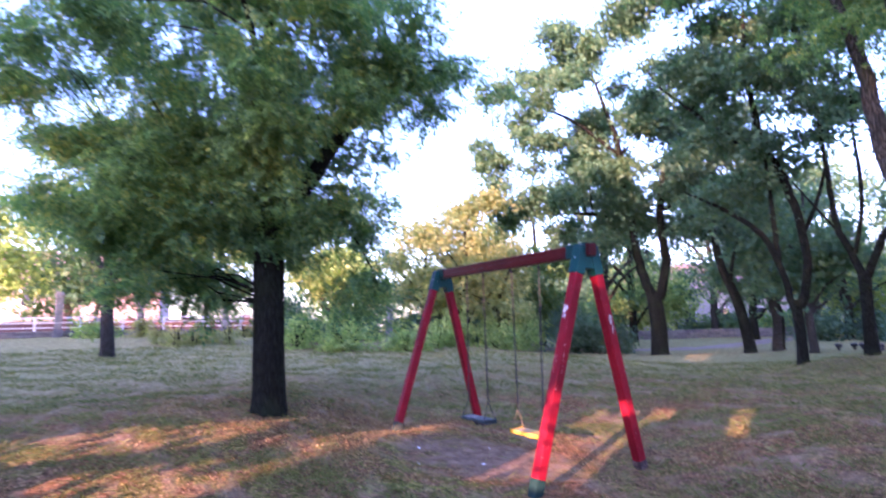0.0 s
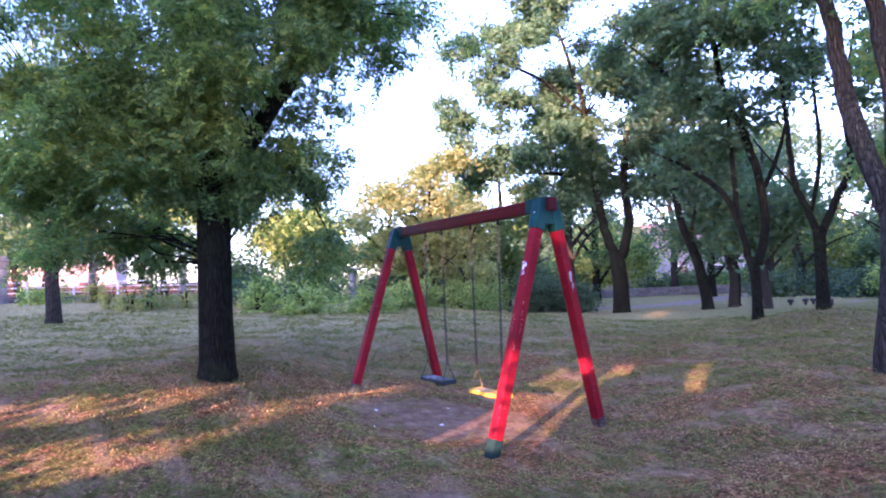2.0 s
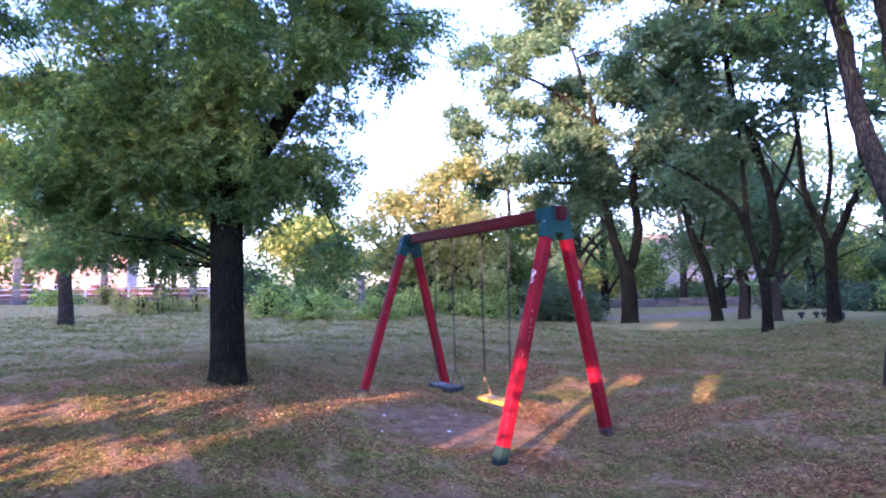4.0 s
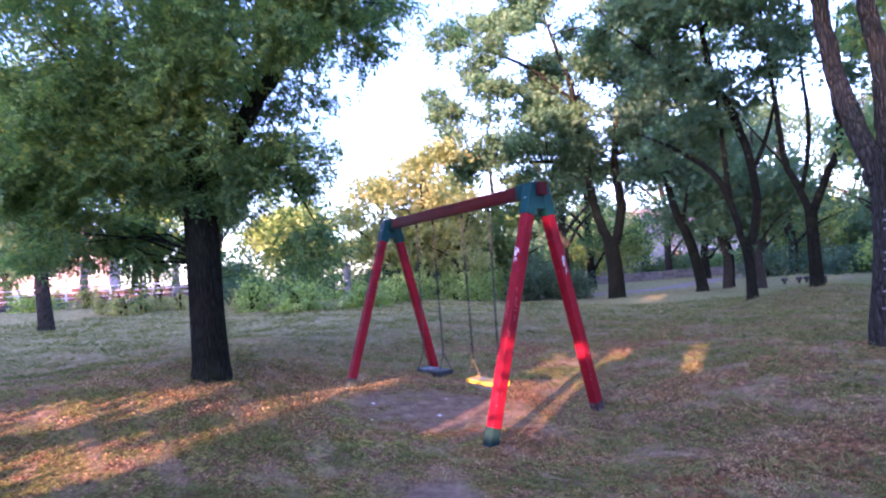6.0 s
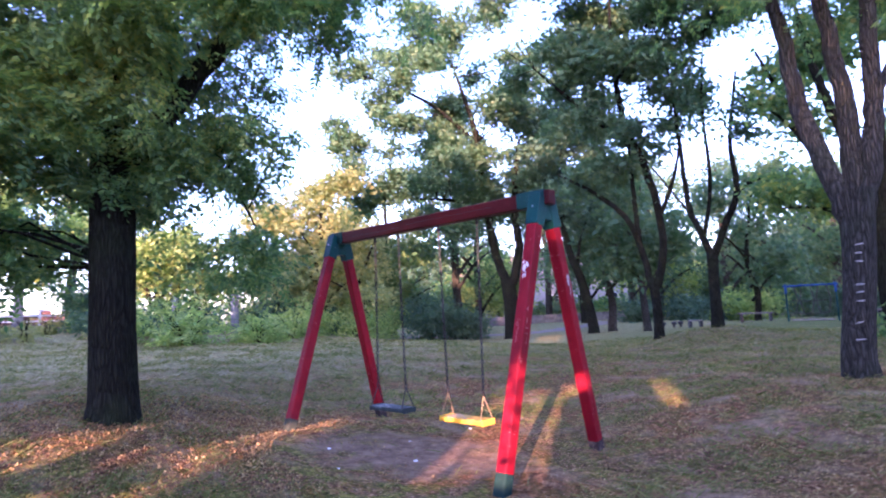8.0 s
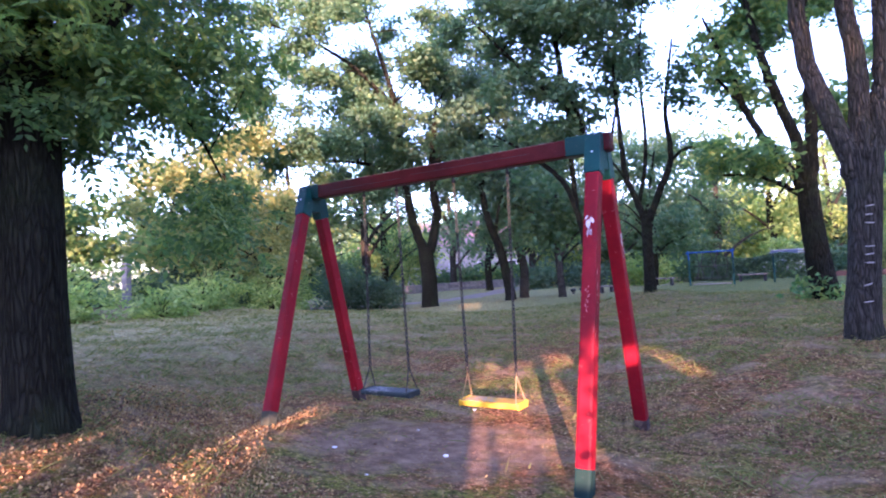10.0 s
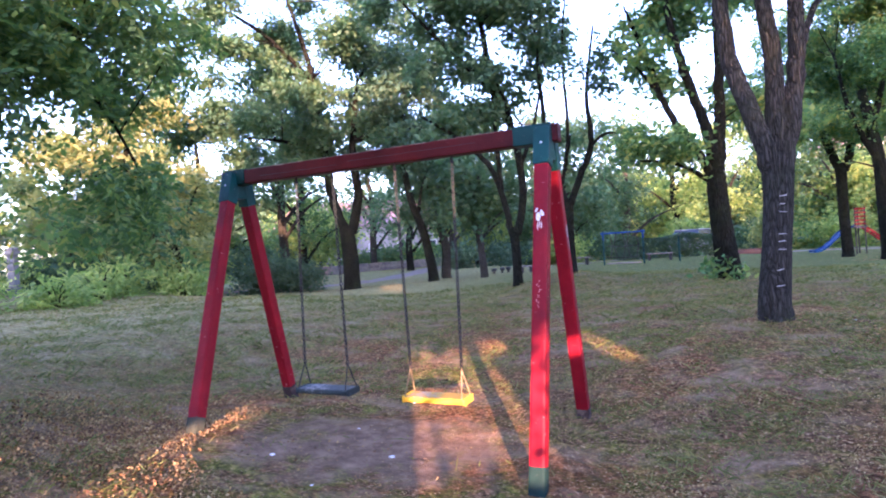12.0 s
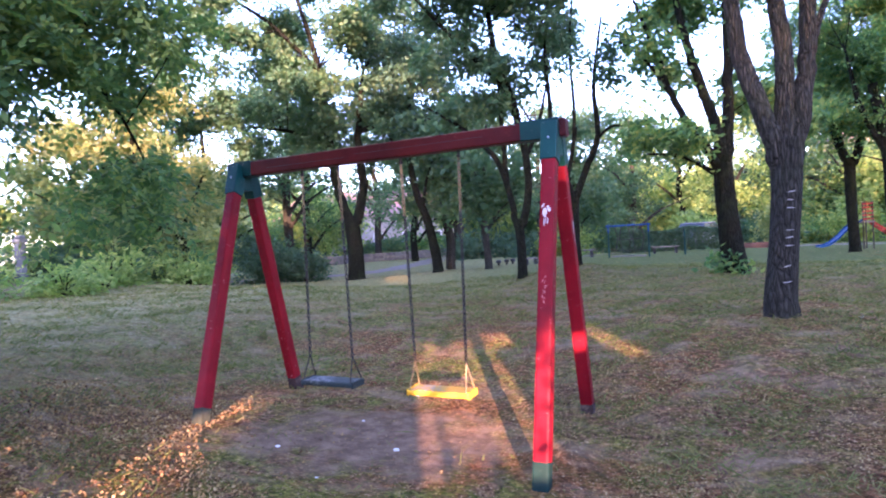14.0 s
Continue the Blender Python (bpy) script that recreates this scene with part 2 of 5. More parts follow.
    parched = node(nt, "ShaderNodeMapRange")
    for k, val in zip(("From Min", "From Max", "To Min", "To Max"), (-2.8, -8.5, 0.0, 0.8)):
        parched.inputs[k].default_value = val
    nt.links.new(where.outputs["X"], parched.inputs["Value"])
    straw = ramp(nt, noise_tex(nt, v, 10.0, 9.0, 0.78), [(0.35, (0.055, 0.062, 0.026)), (0.5, (0.215, 0.212, 0.098)), (0.64, (0.44, 0.40, 0.22))])
    col = mix(nt, parched.outputs[0], col, straw)
    # the worn hollow below the two seats, and a smaller worn spot in front of the frame
    sep = nt.nodes.new("ShaderNodeSeparateXYZ")
    nt.links.new(v, sep.inputs[0])

    def spot(cx, cy, rx, ry):
        parts = []
        for sock, c, r in (("X", cx, rx), ("Y", cy, ry)):
            s1 = nt.nodes.new("ShaderNodeMath")
            s1.operation = 'SUBTRACT'
            s1.inputs[1].default_value = c
            nt.links.new(sep.outputs[sock], s1.inputs[0])
            s2 = nt.nodes.new("ShaderNodeMath")
            s2.operation = 'DIVIDE'
            s2.inputs[1].default_value = r
            nt.links.new(s1.outputs[0], s2.inputs[0])
            s4 = nt.nodes.new("ShaderNodeMath")
            s4.operation = 'MULTIPLY'
            nt.links.new(s2.outputs[0], s4.inputs[0])
            nt.links.new(s2.outputs[0], s4.inputs[1])
            parts.append(s4.outputs[0])
        ad = nt.nodes.new("ShaderNodeMath")
        nt.links.new(parts[0], ad.inputs[0])
        nt.links.new(parts[1], ad.inputs[1])
        wob = nt.nodes.new("ShaderNodeMath")
        wob.operation = 'MULTIPLY_ADD'
        wob.inputs[1].default_value = 1.3
        nt.links.new(noise_tex(nt, v, 2.6, 6.0, 0.65), wob.inputs[0])
        nt.links.new(ad.outputs[0], wob.inputs[2])
        return wob.outputs[0]

    for cx, cy, rx, ry in ((-1.30, -0.38, 1.80, 1.42), (0.75, -1.75, 1.1, 0.55)):
        mask = ramp(nt, spot(cx, cy, rx, ry), [(0.72, (1, 1, 1)), (1.0, (0, 0, 0))])
        dirt = ramp(nt, noise_tex(nt, v, 7.0, 9.0, 0.7), [(0.3, (0.090, 0.064, 0.047)), (0.5, (0.170, 0.122, 0.090)), (0.75, (0.30, 0.222, 0.165))])
        col = mix(nt, mask, col, dirt)
    col = mix(nt, 1.0, col, (1.10, 1.05, 0.90), 'MULTIPLY')
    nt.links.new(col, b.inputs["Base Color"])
    b.inputs["Roughness"].default_value = 0.95
    b.inputs["Specular IOR Level"].default_value = 0.06
    h = mix(nt, 0.5, noise_tex(nt, v, 30.0, 8.0, 0.75), noise_tex(nt, v, 6.0, 5.0, 0.6))
    bump(nt, b, h, 1.0, 0.05)
    return m


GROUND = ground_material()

# ---------------- mesh helpers ----------------
rng = np.random.default_rng(7)


def shape(name, bm, material, parent=None, label="", smooth=False):
    me = bpy.data.meshes.new(name)
    bm.to_mesh(me)
    bm.free()
    me.materials.append(material)
    if smooth:
        for p in me.polygons:
            p.use_smooth = True
    ob = new(name, me)
    if parent is not None:
        ob.parent = parent
    if label:
        tagged(ob, label)
    return ob


def part(name, bm, material, parent, label="", smooth=False):
    return shape(name, bm, material, parent, label, smooth)


def thing(name, x, y, z, label, category, group="", turn=0.0):
    ob = new(name)
    ob.empty_display_size = 0.2
    ob.matrix_world = pose(x, y, z, 0, 0, turn)
    return tagged(ob, label, category, group)


def box(bm, lo, hi, bevel=0.0, m=None):
    c = [(a + b) / 2 for a, b in zip(lo, hi)]
    s = [abs(b - a) for a, b in zip(lo, hi)]
    mm = Matrix.Translation(c) @ Matrix.Diagonal((*s, 1))
    r = bmesh.ops.create_cube(bm, size=1.0, matrix=(m or Matrix()) @ mm)
    if bevel:
        es = list({e for v in r["verts"] for e in v.link_edges})
        bmesh.ops.bevel(bm, geom=es, offset=bevel, segments=2, affect='EDGES', profile=0.6)
    return bm


def timber(bm, a, b, w, h, side, bevel=0.008, trim=None):
    """A squared timber from a to b; side: the direction of its width."""
    a, b = Vector(a), Vector(b)
    d = b - a
    zax = d.normalized()
    xax = Vector(side)
    xax = (xax - zax * xax.dot(zax)).normalized()
    yax = zax.cross(xax)
    m = Matrix((xax, yax, zax)).transposed().to_4x4()
    m.translation = a
    return box(bm, (-w / 2, -h / 2, 0), (w / 2, h / 2, d.length), bevel, m)


def tube(bm, pts, radii, sides=10, rough=0.0, seed=0, cap=True):
    """A bent round bar through pts; rough: unevenness of its skin as a share of the radius."""
    pts = [Vector(p) for p in pts]
    ref = None
    rings = []
    for i, p in enumerate(pts):
        d = (pts[min(i + 1, len(pts) - 1)] - pts[max(i - 1, 0)]).normalized()
        if ref is None:
            ref = Vector((1, 0, 0)) if abs(d.x) < 0.8 else Vector((0, 1, 0))
        ref = (ref - d * ref.dot(d)).normalized()
        bi = d.cross(ref)
        ring = []
        for k in range(sides):
            a = 2 * math.pi * k / sides
            r = radii[i]
            if rough:
                q = Vector((math.cos(a) * 1.7 + seed, math.sin(a) * 1.7, p.z * 0.5 + seed))
                r *= 1 + rough * noise.noise(q) * 2 + rough * 0.7 * noise.noise(q * 3.1)
            ring.append(bm.verts.new(p + ref * (math.cos(a) * r) + bi * (math.sin(a) * r)))
        rings.append(ring)
    for r0, r1 in zip(rings, rings[1:]):
        for k in range(sides):
            bm.faces.new((r0[k], r0[(k + 1) % sides], r1[(k + 1) % sides], r1[k]))
    if cap:
        bm.faces.new(rings[0][::-1])
        bm.faces.new(rings[-1])
    return bm


def smooth_line(pts, n):
    """n points on a soft curve through the (x, y, z, r) points given."""
    p = np.array(pts, float)
    t = np.linspace(0, len(p) - 1, n)
    out = []
    for u in t:
        i = min(int(u), len(p) - 2)
        f = u - i
        p0, p1, p2, p3 = p[max(i - 1, 0)], p[i], p[i + 1], p[min(i + 2, len(p) - 1)]
        out.append(0.5 * (2 * p1 + (p2 - p0) * f + (2 * p0 - 5 * p1 + 4 * p2 - p3) * f * f + (3 * p1 - p0 - 3 * p2 + p3) * f ** 3))
    return np.array(out)


def quads(name, V, material, smooth=False):
    """A mesh of loose four-cornered faces; V: faces x 4 x 3."""
    n = len(V)
    me = bpy.data.meshes.new(name)
    me.vertices.add(4 * n)
    me.vertices.foreach_set("co", V.reshape(-1).astype(np.float32))
    me.loops.add(4 * n)
    me.loops.foreach_set("vertex_index", np.arange(4 * n, dtype=np.int32))
    me.polygons.add(n)
    me.polygons.foreach_set("loop_start", np.arange(0, 4 * n, 4, dtype=np.int32))
    me.update(calc_edges=True)
    me.materials.append(material)
    return me


def unit(v):
    return v / np.maximum(np.linalg.norm(v, axis=-1, keepdims=True), 1e-9)


def leaf_faces(c, size, droop=0.35, slim=0.5, r=rng):
    """Pointed leaves round the places c."""
    n = len(c)
    d = r.normal(size=(n, 3))
    d[:, 2] = d[:, 2] * 0.6 - droop
    d = unit(d)
    w = unit(np.cross(d, r.normal(size=(n, 3))))
    s = (size * r.uniform(0.65, 1.35, n))[:, None]
    nrm = np.cross(d, w)
    bend = nrm * s * 0.10
    base, tip = c - d * s * 0.5, c + d * s * 0.5
    mid = c - d * s * 0.08 + bend
    return np.stack([base, mid - w * s * slim * 0.5, tip, mid + w * s * slim * 0.5], 1)


def spray_faces(c, length, pairs=5, r=rng):
    """Feathered leaves: pairs of narrow leaflets along a drooping stalk at each place c."""
    n = len(c)
    d = r.normal(size=(n, 3))
    d[:, 2] = d[:, 2] * 0.45 - 0.45
    d = unit(d)
    w = unit(np.cross(d, np.array([0, 0, 1.0]) + 0.45 * r.normal(size=(n, 3))))
    L = (length * r.uniform(0.6, 1.3, n))[:, None]
    out = []
    for k in range(pairs + 1):
        f = (k + 0.6) / (pairs + 0.6)
        root = c + d * L * f + np.array([0, 0, -0.22]) * L * f * f
        for sg in ((1, -1) if k < pairs else (0,)):
            q = unit(w * sg * 0.85 + d * (0.5 if sg else 1.0) + r.normal(size=(n, 3)) * 0.16 + np.array([0, 0, -0.2]))
            ll = L * (0.33 - 0.10 * abs(f - 0.5)) * r.uniform(0.8, 1.2, (n, 1))
            sd = unit(np.cross(q, np.cross(d, w) + 0.3 * r.normal(size=(n, 3)))) * ll * 0.23
            mid = root + q * ll * 0.45
            out.append(np.stack([root, mid - sd, root + q * ll, mid + sd], 1))
    return np.concatenate(out)


def crown_places(blobs, clusters, per, spread, r, hollow=0.5):
    """Leaf places in clusters, in egg-shaped masses (x, y, z, rx, ry, rz, share)."""
    share = np.array([b[6] for b in blobs], float)
    pick = r.choice(len(blobs), clusters, p=share / share.sum())
    B = np.array(blobs, float)[pick]
    u = unit(r.normal(size=(clusters, 3))) * (r.uniform(0, 1, (clusters, 1)) ** hollow)
    c = B[:, :3] + u * B[:, 3:6]
    k = r.integers(int(per * 0.5), int(per * 1.5) + 1, clusters)
    idx = np.repeat(np.arange(clusters), k)
    flat = r.normal(size=(len(idx), 3)) * np.array([spread, spread, spread * 0.45])
    lean = np.repeat(r.normal(size=(clusters, 2)) * 0.35, k, axis=0)
    flat[:, 2] -= (flat[:, :2] * lean).sum(1) + 0.25 * np.linalg.norm(flat[:, :2], axis=1)
    return c[idx] + flat, c


# ---------------- terrain ----------------
HILLS = [(-3.3, -2.75, 0.68, 1.35), (-2.6, -0.86, 0.10, 0.5), (-2.87, 0.62, -0.03, 0.5), (0.0, -0.85, -0.06, 0.6), (-3.4, 0.6, 0.02, 0.8), (-13, -4, 0.75, 4.0), (-12, 3, 0.48, 4.0), (-24, -4, 1.45, 6.0), (-22, 3, 1.25, 6.0), (-12.6, 16.5, -0.20, 4.0),
         (-9.4, 17.7, 0.22, 2.2), (-3.6, 9.7, 0.08, 2.0), (-1.6, 11.2, 0.45, 2.0), (-1.95, 10.3, 1.25, 0.8), (1.6, 3.0, 0.48, 1.2), (1.44, 9.4, 0.46, 2.6), (-1.4, 0, 0.0, 1.5),
         (-1, 19.5, 0.36, 4.0), (5, 19, 0.25, 5.0), (-20, 22, -0.2, 7.0), (1.5, -3.0, 0.0, 2.0)]


def height(x, y):
    x, y = np.asarray(x, float), np.asarray(y, float)
    num, den = np.zeros_like(x), np.full_like(x, 0.12)
    for hx, hy, hz, s in HILLS:
        w = np.exp(-((x - hx) ** 2 + (y - hy) ** 2) / (2 * s * s))
        num += w * hz
        den += w
    h = num / den
    h = h + 0.018 * np.sin(1.7 * x + 0.6 * y) * np.sin(1.3 * y - 0.4 * x) + 0.010 * np.sin(4.1 * x + 1.0) * np.sin(3.7 * y + 2.0)
    h = h - 0.05 * np.exp(-((x + 1.35) ** 2 / 2.0 + (y + 0.2) ** 2 / 0.9))
    return h


def hz(x, y):
    return float(height(x, y))


def axis(lo, hi, near, far):
    a = list(np.arange(lo, hi, near))
    s, p = near, hi
    right = []
    while p < far:
        right.append(p)
        s *= 1.13
        p += s
    s, p = near, lo
    left = []
    while p > -far:
        s *= 1.13
        p -= s
        left.append(p)
    return np.array(left[::-1] + a + right)


def build_ground():
    xs, ys = axis(-9, 6, 0.12, 420), axis(-6, 10, 0.12, 420)
    X, Y = np.meshgrid(xs, ys)
    Z = height(X, Y)
    near = (X > -9) & (X < 6) & (Y > -6) & (Y < 10)
    Z = Z + near * rng.normal(size=Z.shape) * 0.006
    nx, ny = len(xs), len(ys)
    V = np.stack([X, Y, Z], -1).reshape(-1, 3)
    i = np.arange(nx * ny).reshape(ny, nx)
    F = np.stack([i[:-1, :-1], i[:-1, 1:], i[1:, 1:], i[1:, :-1]], -1).reshape(-1, 4)
    me = bpy.data.meshes.new("ground")
    me.vertices.add(len(V))
    me.vertices.foreach_set("co", V.reshape(-1).astype(np.float32))
    me.loops.add(4 * len(F))
    me.loops.foreach_set("vertex_index", F.reshape(-1).astype(np.int32))
    me.polygons.add(len(F))
    me.polygons.foreach_set("loop_start", np.arange(0, 4 * len(F), 4, dtype=np.int32))
    me.polygons.foreach_set("use_smooth", np.ones(len(F), bool))
    me.update(calc_edges=True)
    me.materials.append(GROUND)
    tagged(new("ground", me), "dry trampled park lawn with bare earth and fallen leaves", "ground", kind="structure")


build_ground()


def footpath(pts, wide):
    L = smooth_line([(x, y, 0, 0) for x, y in pts], 60)
    d = np.gradient(L[:, :2], axis=0)
    d /= np.linalg.norm(d, axis=1, keepdims=True)
    side = np.column_stack([-d[:, 1], d[:, 0]])
    bm = bmesh.new()
    rows = []
    for k in range(7):
        q = L[:, :2] + side * (wide * (k / 6 - 0.5) * (1 + 0.12 * np.sin(np.arange(60) * 0.9 + k)))[:, None]
        rows.append([bm.verts.new((x, y, hz(x, y) + 0.02 - (0.035 if k in (0, 6) else 0))) for x, y in q])
    for r0, r1 in zip(rows, rows[1:]):
        for k in range(59):
            bm.faces.new((r0[k], r1[k], r1[k + 1], r0[k + 1]))
    ob = shape("path", bm, DUST, None, "", True)
    tagged(ob, "pale dusty trodden footpath across the lawn", "path", kind="structure")


footpath([(-23.5, 15.5), (-20.6, 17.3), (-17.6, 19.6), (-16.1, 22.6), (-16.1, 26.0), (-17.2, 32.0), (-18.5, 37)], 2.3)

footpath([(-8, 27.5), (-3, 28.2), (2, 28.4), (7, 27.4), (13, 24.5), (20, 20)], 2.0)

# ---------------- swing set ----------------
FEET = {("right", "front"): (0.01, -0.78, -0.045), ("right", "back"): (0.035, 0.56, 0.03), ("left", "front"): (-2.58, -0.86, 0.14), ("left", "back"): (-2.86, 0.61, 0.0)}
BEAM_Z = 2.145
FOOT_COATS = {("right", "front"): (0.22, FOOT, "flaking green painted foot"), ("left", "front"): (0.19, FOOT_PALE, "foot with worn olive grey paint"),
              ("right", "back"): (0.16, FOOT_BARE, "bare weathered foot"), ("left", "back"): (0.20, FOOT_BARE, "bare weathered foot")}


def slanted_box(bm, a, b, w, h, bevel=0.006):
    return timber(bm, a, b, w, h, (1, 0, 0), bevel)


def swing_set():
    top = thing("swing_set", -1.4, 0, 0, "red wooden double swing frame with green steel brackets", "swing set")
    off = Vector((1.4, 0, 0))
    bm = bmesh.new()
    box(bm, (-2.95 + 1.4, -0.052, BEAM_Z - 0.062), (0.10 + 1.4, 0.052, BEAM_Z + 0.062), 0.012)
    beam = part("crossbeam", bm, BEAM_RED, top, "dark red squared timber beam")
    for x0, x1 in ((-2.6, -2.05), (-1.95, -1.3), (-1.22, -0.9), (-0.8, -0.3)):
        bm = bmesh.new()
        timber(bm, (x0 + 1.4, -0.0475, BEAM_Z + 0.0575), (x1 + 1.4, -0.0475, BEAM_Z + 0.0575), 0.007, 0.007, (0, 1, 1), 0.002)
        part("worn_edge", bm, BEAM_EDGE, beam, "edge rubbed to pale greenish wood")
    for x0, x1, z in ((-2.5, -1.7, -0.012), (-1.6, -0.5, 0.004)):
        bm = bmesh.new()
        box(bm, (x0 + 1.4, -0.0526, BEAM_Z + z - 0.0015), (x1 + 1.4, -0.050, BEAM_Z + z + 0.0015))
        part("crack", bm, BLACK, beam, "dark drying crack along the beam")
    for side, xc in (("right", 0.0), ("left", -2.82)):
        apex = {}
        for face, sg in (("front", -1), ("back", 1)):
            fx, fy, fz = FEET[(side, face)]
            a = Vector((fx + 1.4, fy, hz(fx, fy) - 0.06))
            b = Vector((xc + 1.4, sg * 0.075, 2.10))
            bm = bmesh.new()
            slanted_box(bm, a, b, 0.098, 0.098, 0.016)
            leg = part("leg", bm, RED, top)
            d = (b - a).normalized()
            nrm = Vector((0, sg * abs(d.z), abs(d.y))).normalized()
            # pale edge strips: rubbed paint, with the chamfer's highlight put into the colour
            for f0, f1 in ((0.16, 0.34), (0.37, 0.52), (0.58, 0.66), (0.7, 0.83)):
                for sx in (-1, 1):
                    e = nrm * 0.0415 + Vector((sx * 0.0415, 0, 0))
                    bm = bmesh.new()
                    k = 0.03 * math.sin(9 * f0 + sx + fx)
                    timber(bm, a.lerp(b, f0 + k) + e, a.lerp(b, f1 + k) + e, 0.0055, 0.0055, (1, 1, 0), 0.0015)
                    part("worn_edge", bm, EDGE, leg, "rubbed edge, pale wood and the lit chamfer's highlight in one colour")
            bm = bmesh.new()
            rise, coat, words = FOOT_COATS[(side, face)]
            slanted_box(bm, a - d * 0.02, a + d * rise, 0.1015, 0.1015, 0.017)
            part("foot_coat", bm, coat, leg, words)
            apex[face] = (a, b, d)
        # steel bracket: sleeve round the beam, two sleeves round the legs, gusset between, bolts
        br = bmesh.new()
        x0, x1 = (-0.22, 0.055) if side == "right" else (-0.075, 0.14)
        box(br, (xc + x0 + 1.4, -0.060, BEAM_Z - 0.066), (xc + x1 + 1.4, 0.060, BEAM_Z + 0.070), 0.006)
        for face in ("front", "back"):
            a, b, d = apex[face]
            slanted_box(br, b - d * 0.20, b + d * 0.075, 0.112, 0.112, 0.006)
        box(br, (xc - 0.052 + 1.4, -0.10, 1.96), (xc + 0.052 + 1.4, 0.10, 2.10), 0.004)
        bracket = part("bracket", br, GREEN, top, "dark green steel corner bracket")
        for face, sg in (("front", -1), ("back", 1)):
            a, b, d = apex[face]
            for along in (0.05, 0.165):
                p = b - d * along
                nb = bmesh.new()
                n = d.cross(Vector((1, 0, 0))).normalized() * (-sg if d.cross(Vector((1, 0, 0))).y * sg < 0 else sg)
                n = Vector((0, sg * abs(d.z), abs(d.y))).normalized()
                q = n.to_track_quat('Z', 'Y').to_matrix().to_4x4()
                q.translation = p + n * 0.057
                bmesh.ops.create_cone(nb, cap_ends=True, segments=6, radius1=0.009, radius2=0.007, depth=0.010, matrix=q)
                part("bolt", nb, GREEN if along > 0.1 else GALV, bracket)
    # paint splashes and scratched marks
    def mark(leg_key, t, wide, tall, shift, material, sg=-1, turn=0.0, flank=False):
        fx, fy, fz = FEET[leg_key]
        xc = 0.0 if leg_key[0] == "right" else -2.82
        a, b = Vector((fx, fy, fz)), Vector((xc, sg * 0.075, 2.10))
        d = (b - a).normalized()
        n = Vector((0, sg * abs(d.z), abs(d.y))).normalized()
        s = Vector((1, 0, 0))
        if flank:
            n, s = s, d.cross(s).normalized()
        p = a + (b - a) * t + n * 0.0502 + s * shift + off
        bm = bmesh.new()
        ring = []
        k = 14
        for i in range(k):
            an = 2 * math.pi * i / k
            r = 1 + 0.35 * noise.noise(Vector((i * 1.3, t * 9, shift * 40)))
            u, v = math.cos(an) * wide * r, math.sin(an) * tall * r
            u, v = u * math.cos(turn) - v * math.sin(turn), u * math.sin(turn) + v * math.cos(turn)
            ring.append(bm.verts.new(p + s * u + d * v))
        bm.faces.new(ring)
        part("paint_mark", bm, material, top, "white paint splash")
    rf, rb = ("right", "front"), ("right", "back")
    mark(rf, 0.745, 0.017, 0.030, -0.010, CHALK)
    mark(rf, 0.755, 0.011, 0.026, 0.014, CHALK, turn=0.4)
    mark(rf, 0.765, 0.007, 0.016, -0.024, CHALK, turn=-0.5)
    for t, x in ((0.715, -0.014), (0.722, -0.003), (0.718, 0.010)):
        mark(rf, t, 0.003, 0.026, x, CHALK)
    for i, t in enumerate((0.50, 0.515, 0.53, 0.545, 0.485)):
        mark(rf, t, 0.003, 0.012, -0.012 + 0.010 * (i % 3), PINK_MARK, turn=0.9 * i)
        mark(rf, t + 0.01, 0.009, 0.0025, 0.004 * (i % 2), PINK_MARK, turn=0.4 * i)
    for t, w, h, x in ((0.705, 0.020, 0.026, 0.004), (0.685, 0.016, 0.034, -0.006), (0.655, 0.006, 0.03, 0.006), (0.64, 0.004, 0.03, -0.010)):
        mark(rb, t, w, h, x, CHALK_DIM, sg=1, flank=True)
    for t, w, h, x in ((0.60, 0.004, 0.02, -0.02), (0.56, 0.003, 0.03, -0.012), (0.535, 0.022, 0.0025, 0.0), (0.515, 0.018, 0.0025, 0.004), (0.49, 0.0025, 0.03, 0.006), (0.42, 0.003, 0.025, -0.025)):
        mark(rf, t, w, h, x, PINK_MARK, flank=True)
    return top


swing_set()


def chain(bm, a, b, link=0.044, thick=0.0050):
    a, b = Vector(a), Vector(b)
    d = b - a
    n = int(d.length / (link * 0.72))
    q = d.to_track_quat('Z', 'Y').to_matrix().to_4x4()
    for i in range(n):
        c = a + d * ((i + 0.5) / n)
        m = Matrix.Translation(c) @ q @ Matrix.Rotation(radians(90 * (i % 2) + 20), 4, 'Z')
        rings = []
        for k in range(8):
            an = 2 * math.pi * k / 8
            cx, cz = math.cos(an) * 0.012, math.sin(an) * link * 0.5 * 0.94
            out = Vector((math.cos(an), 0, math.sin(an)))
            rings.append([bm.verts.new(m @ (Vector((cx, 0, cz)) + out * (thick * math.cos(w)) + Vector((0, thick * math.sin(w), 0)))) for w in (0.0, 2.09, 4.19)])
        for k in range(8):
            r0, r1 = rings[k], rings[(k + 1) % 8]
            for j in range(3):
                bm.faces.new((r0[j], r0[(j + 1) % 3], r1[(j + 1) % 3], r1[j]))
    return bm


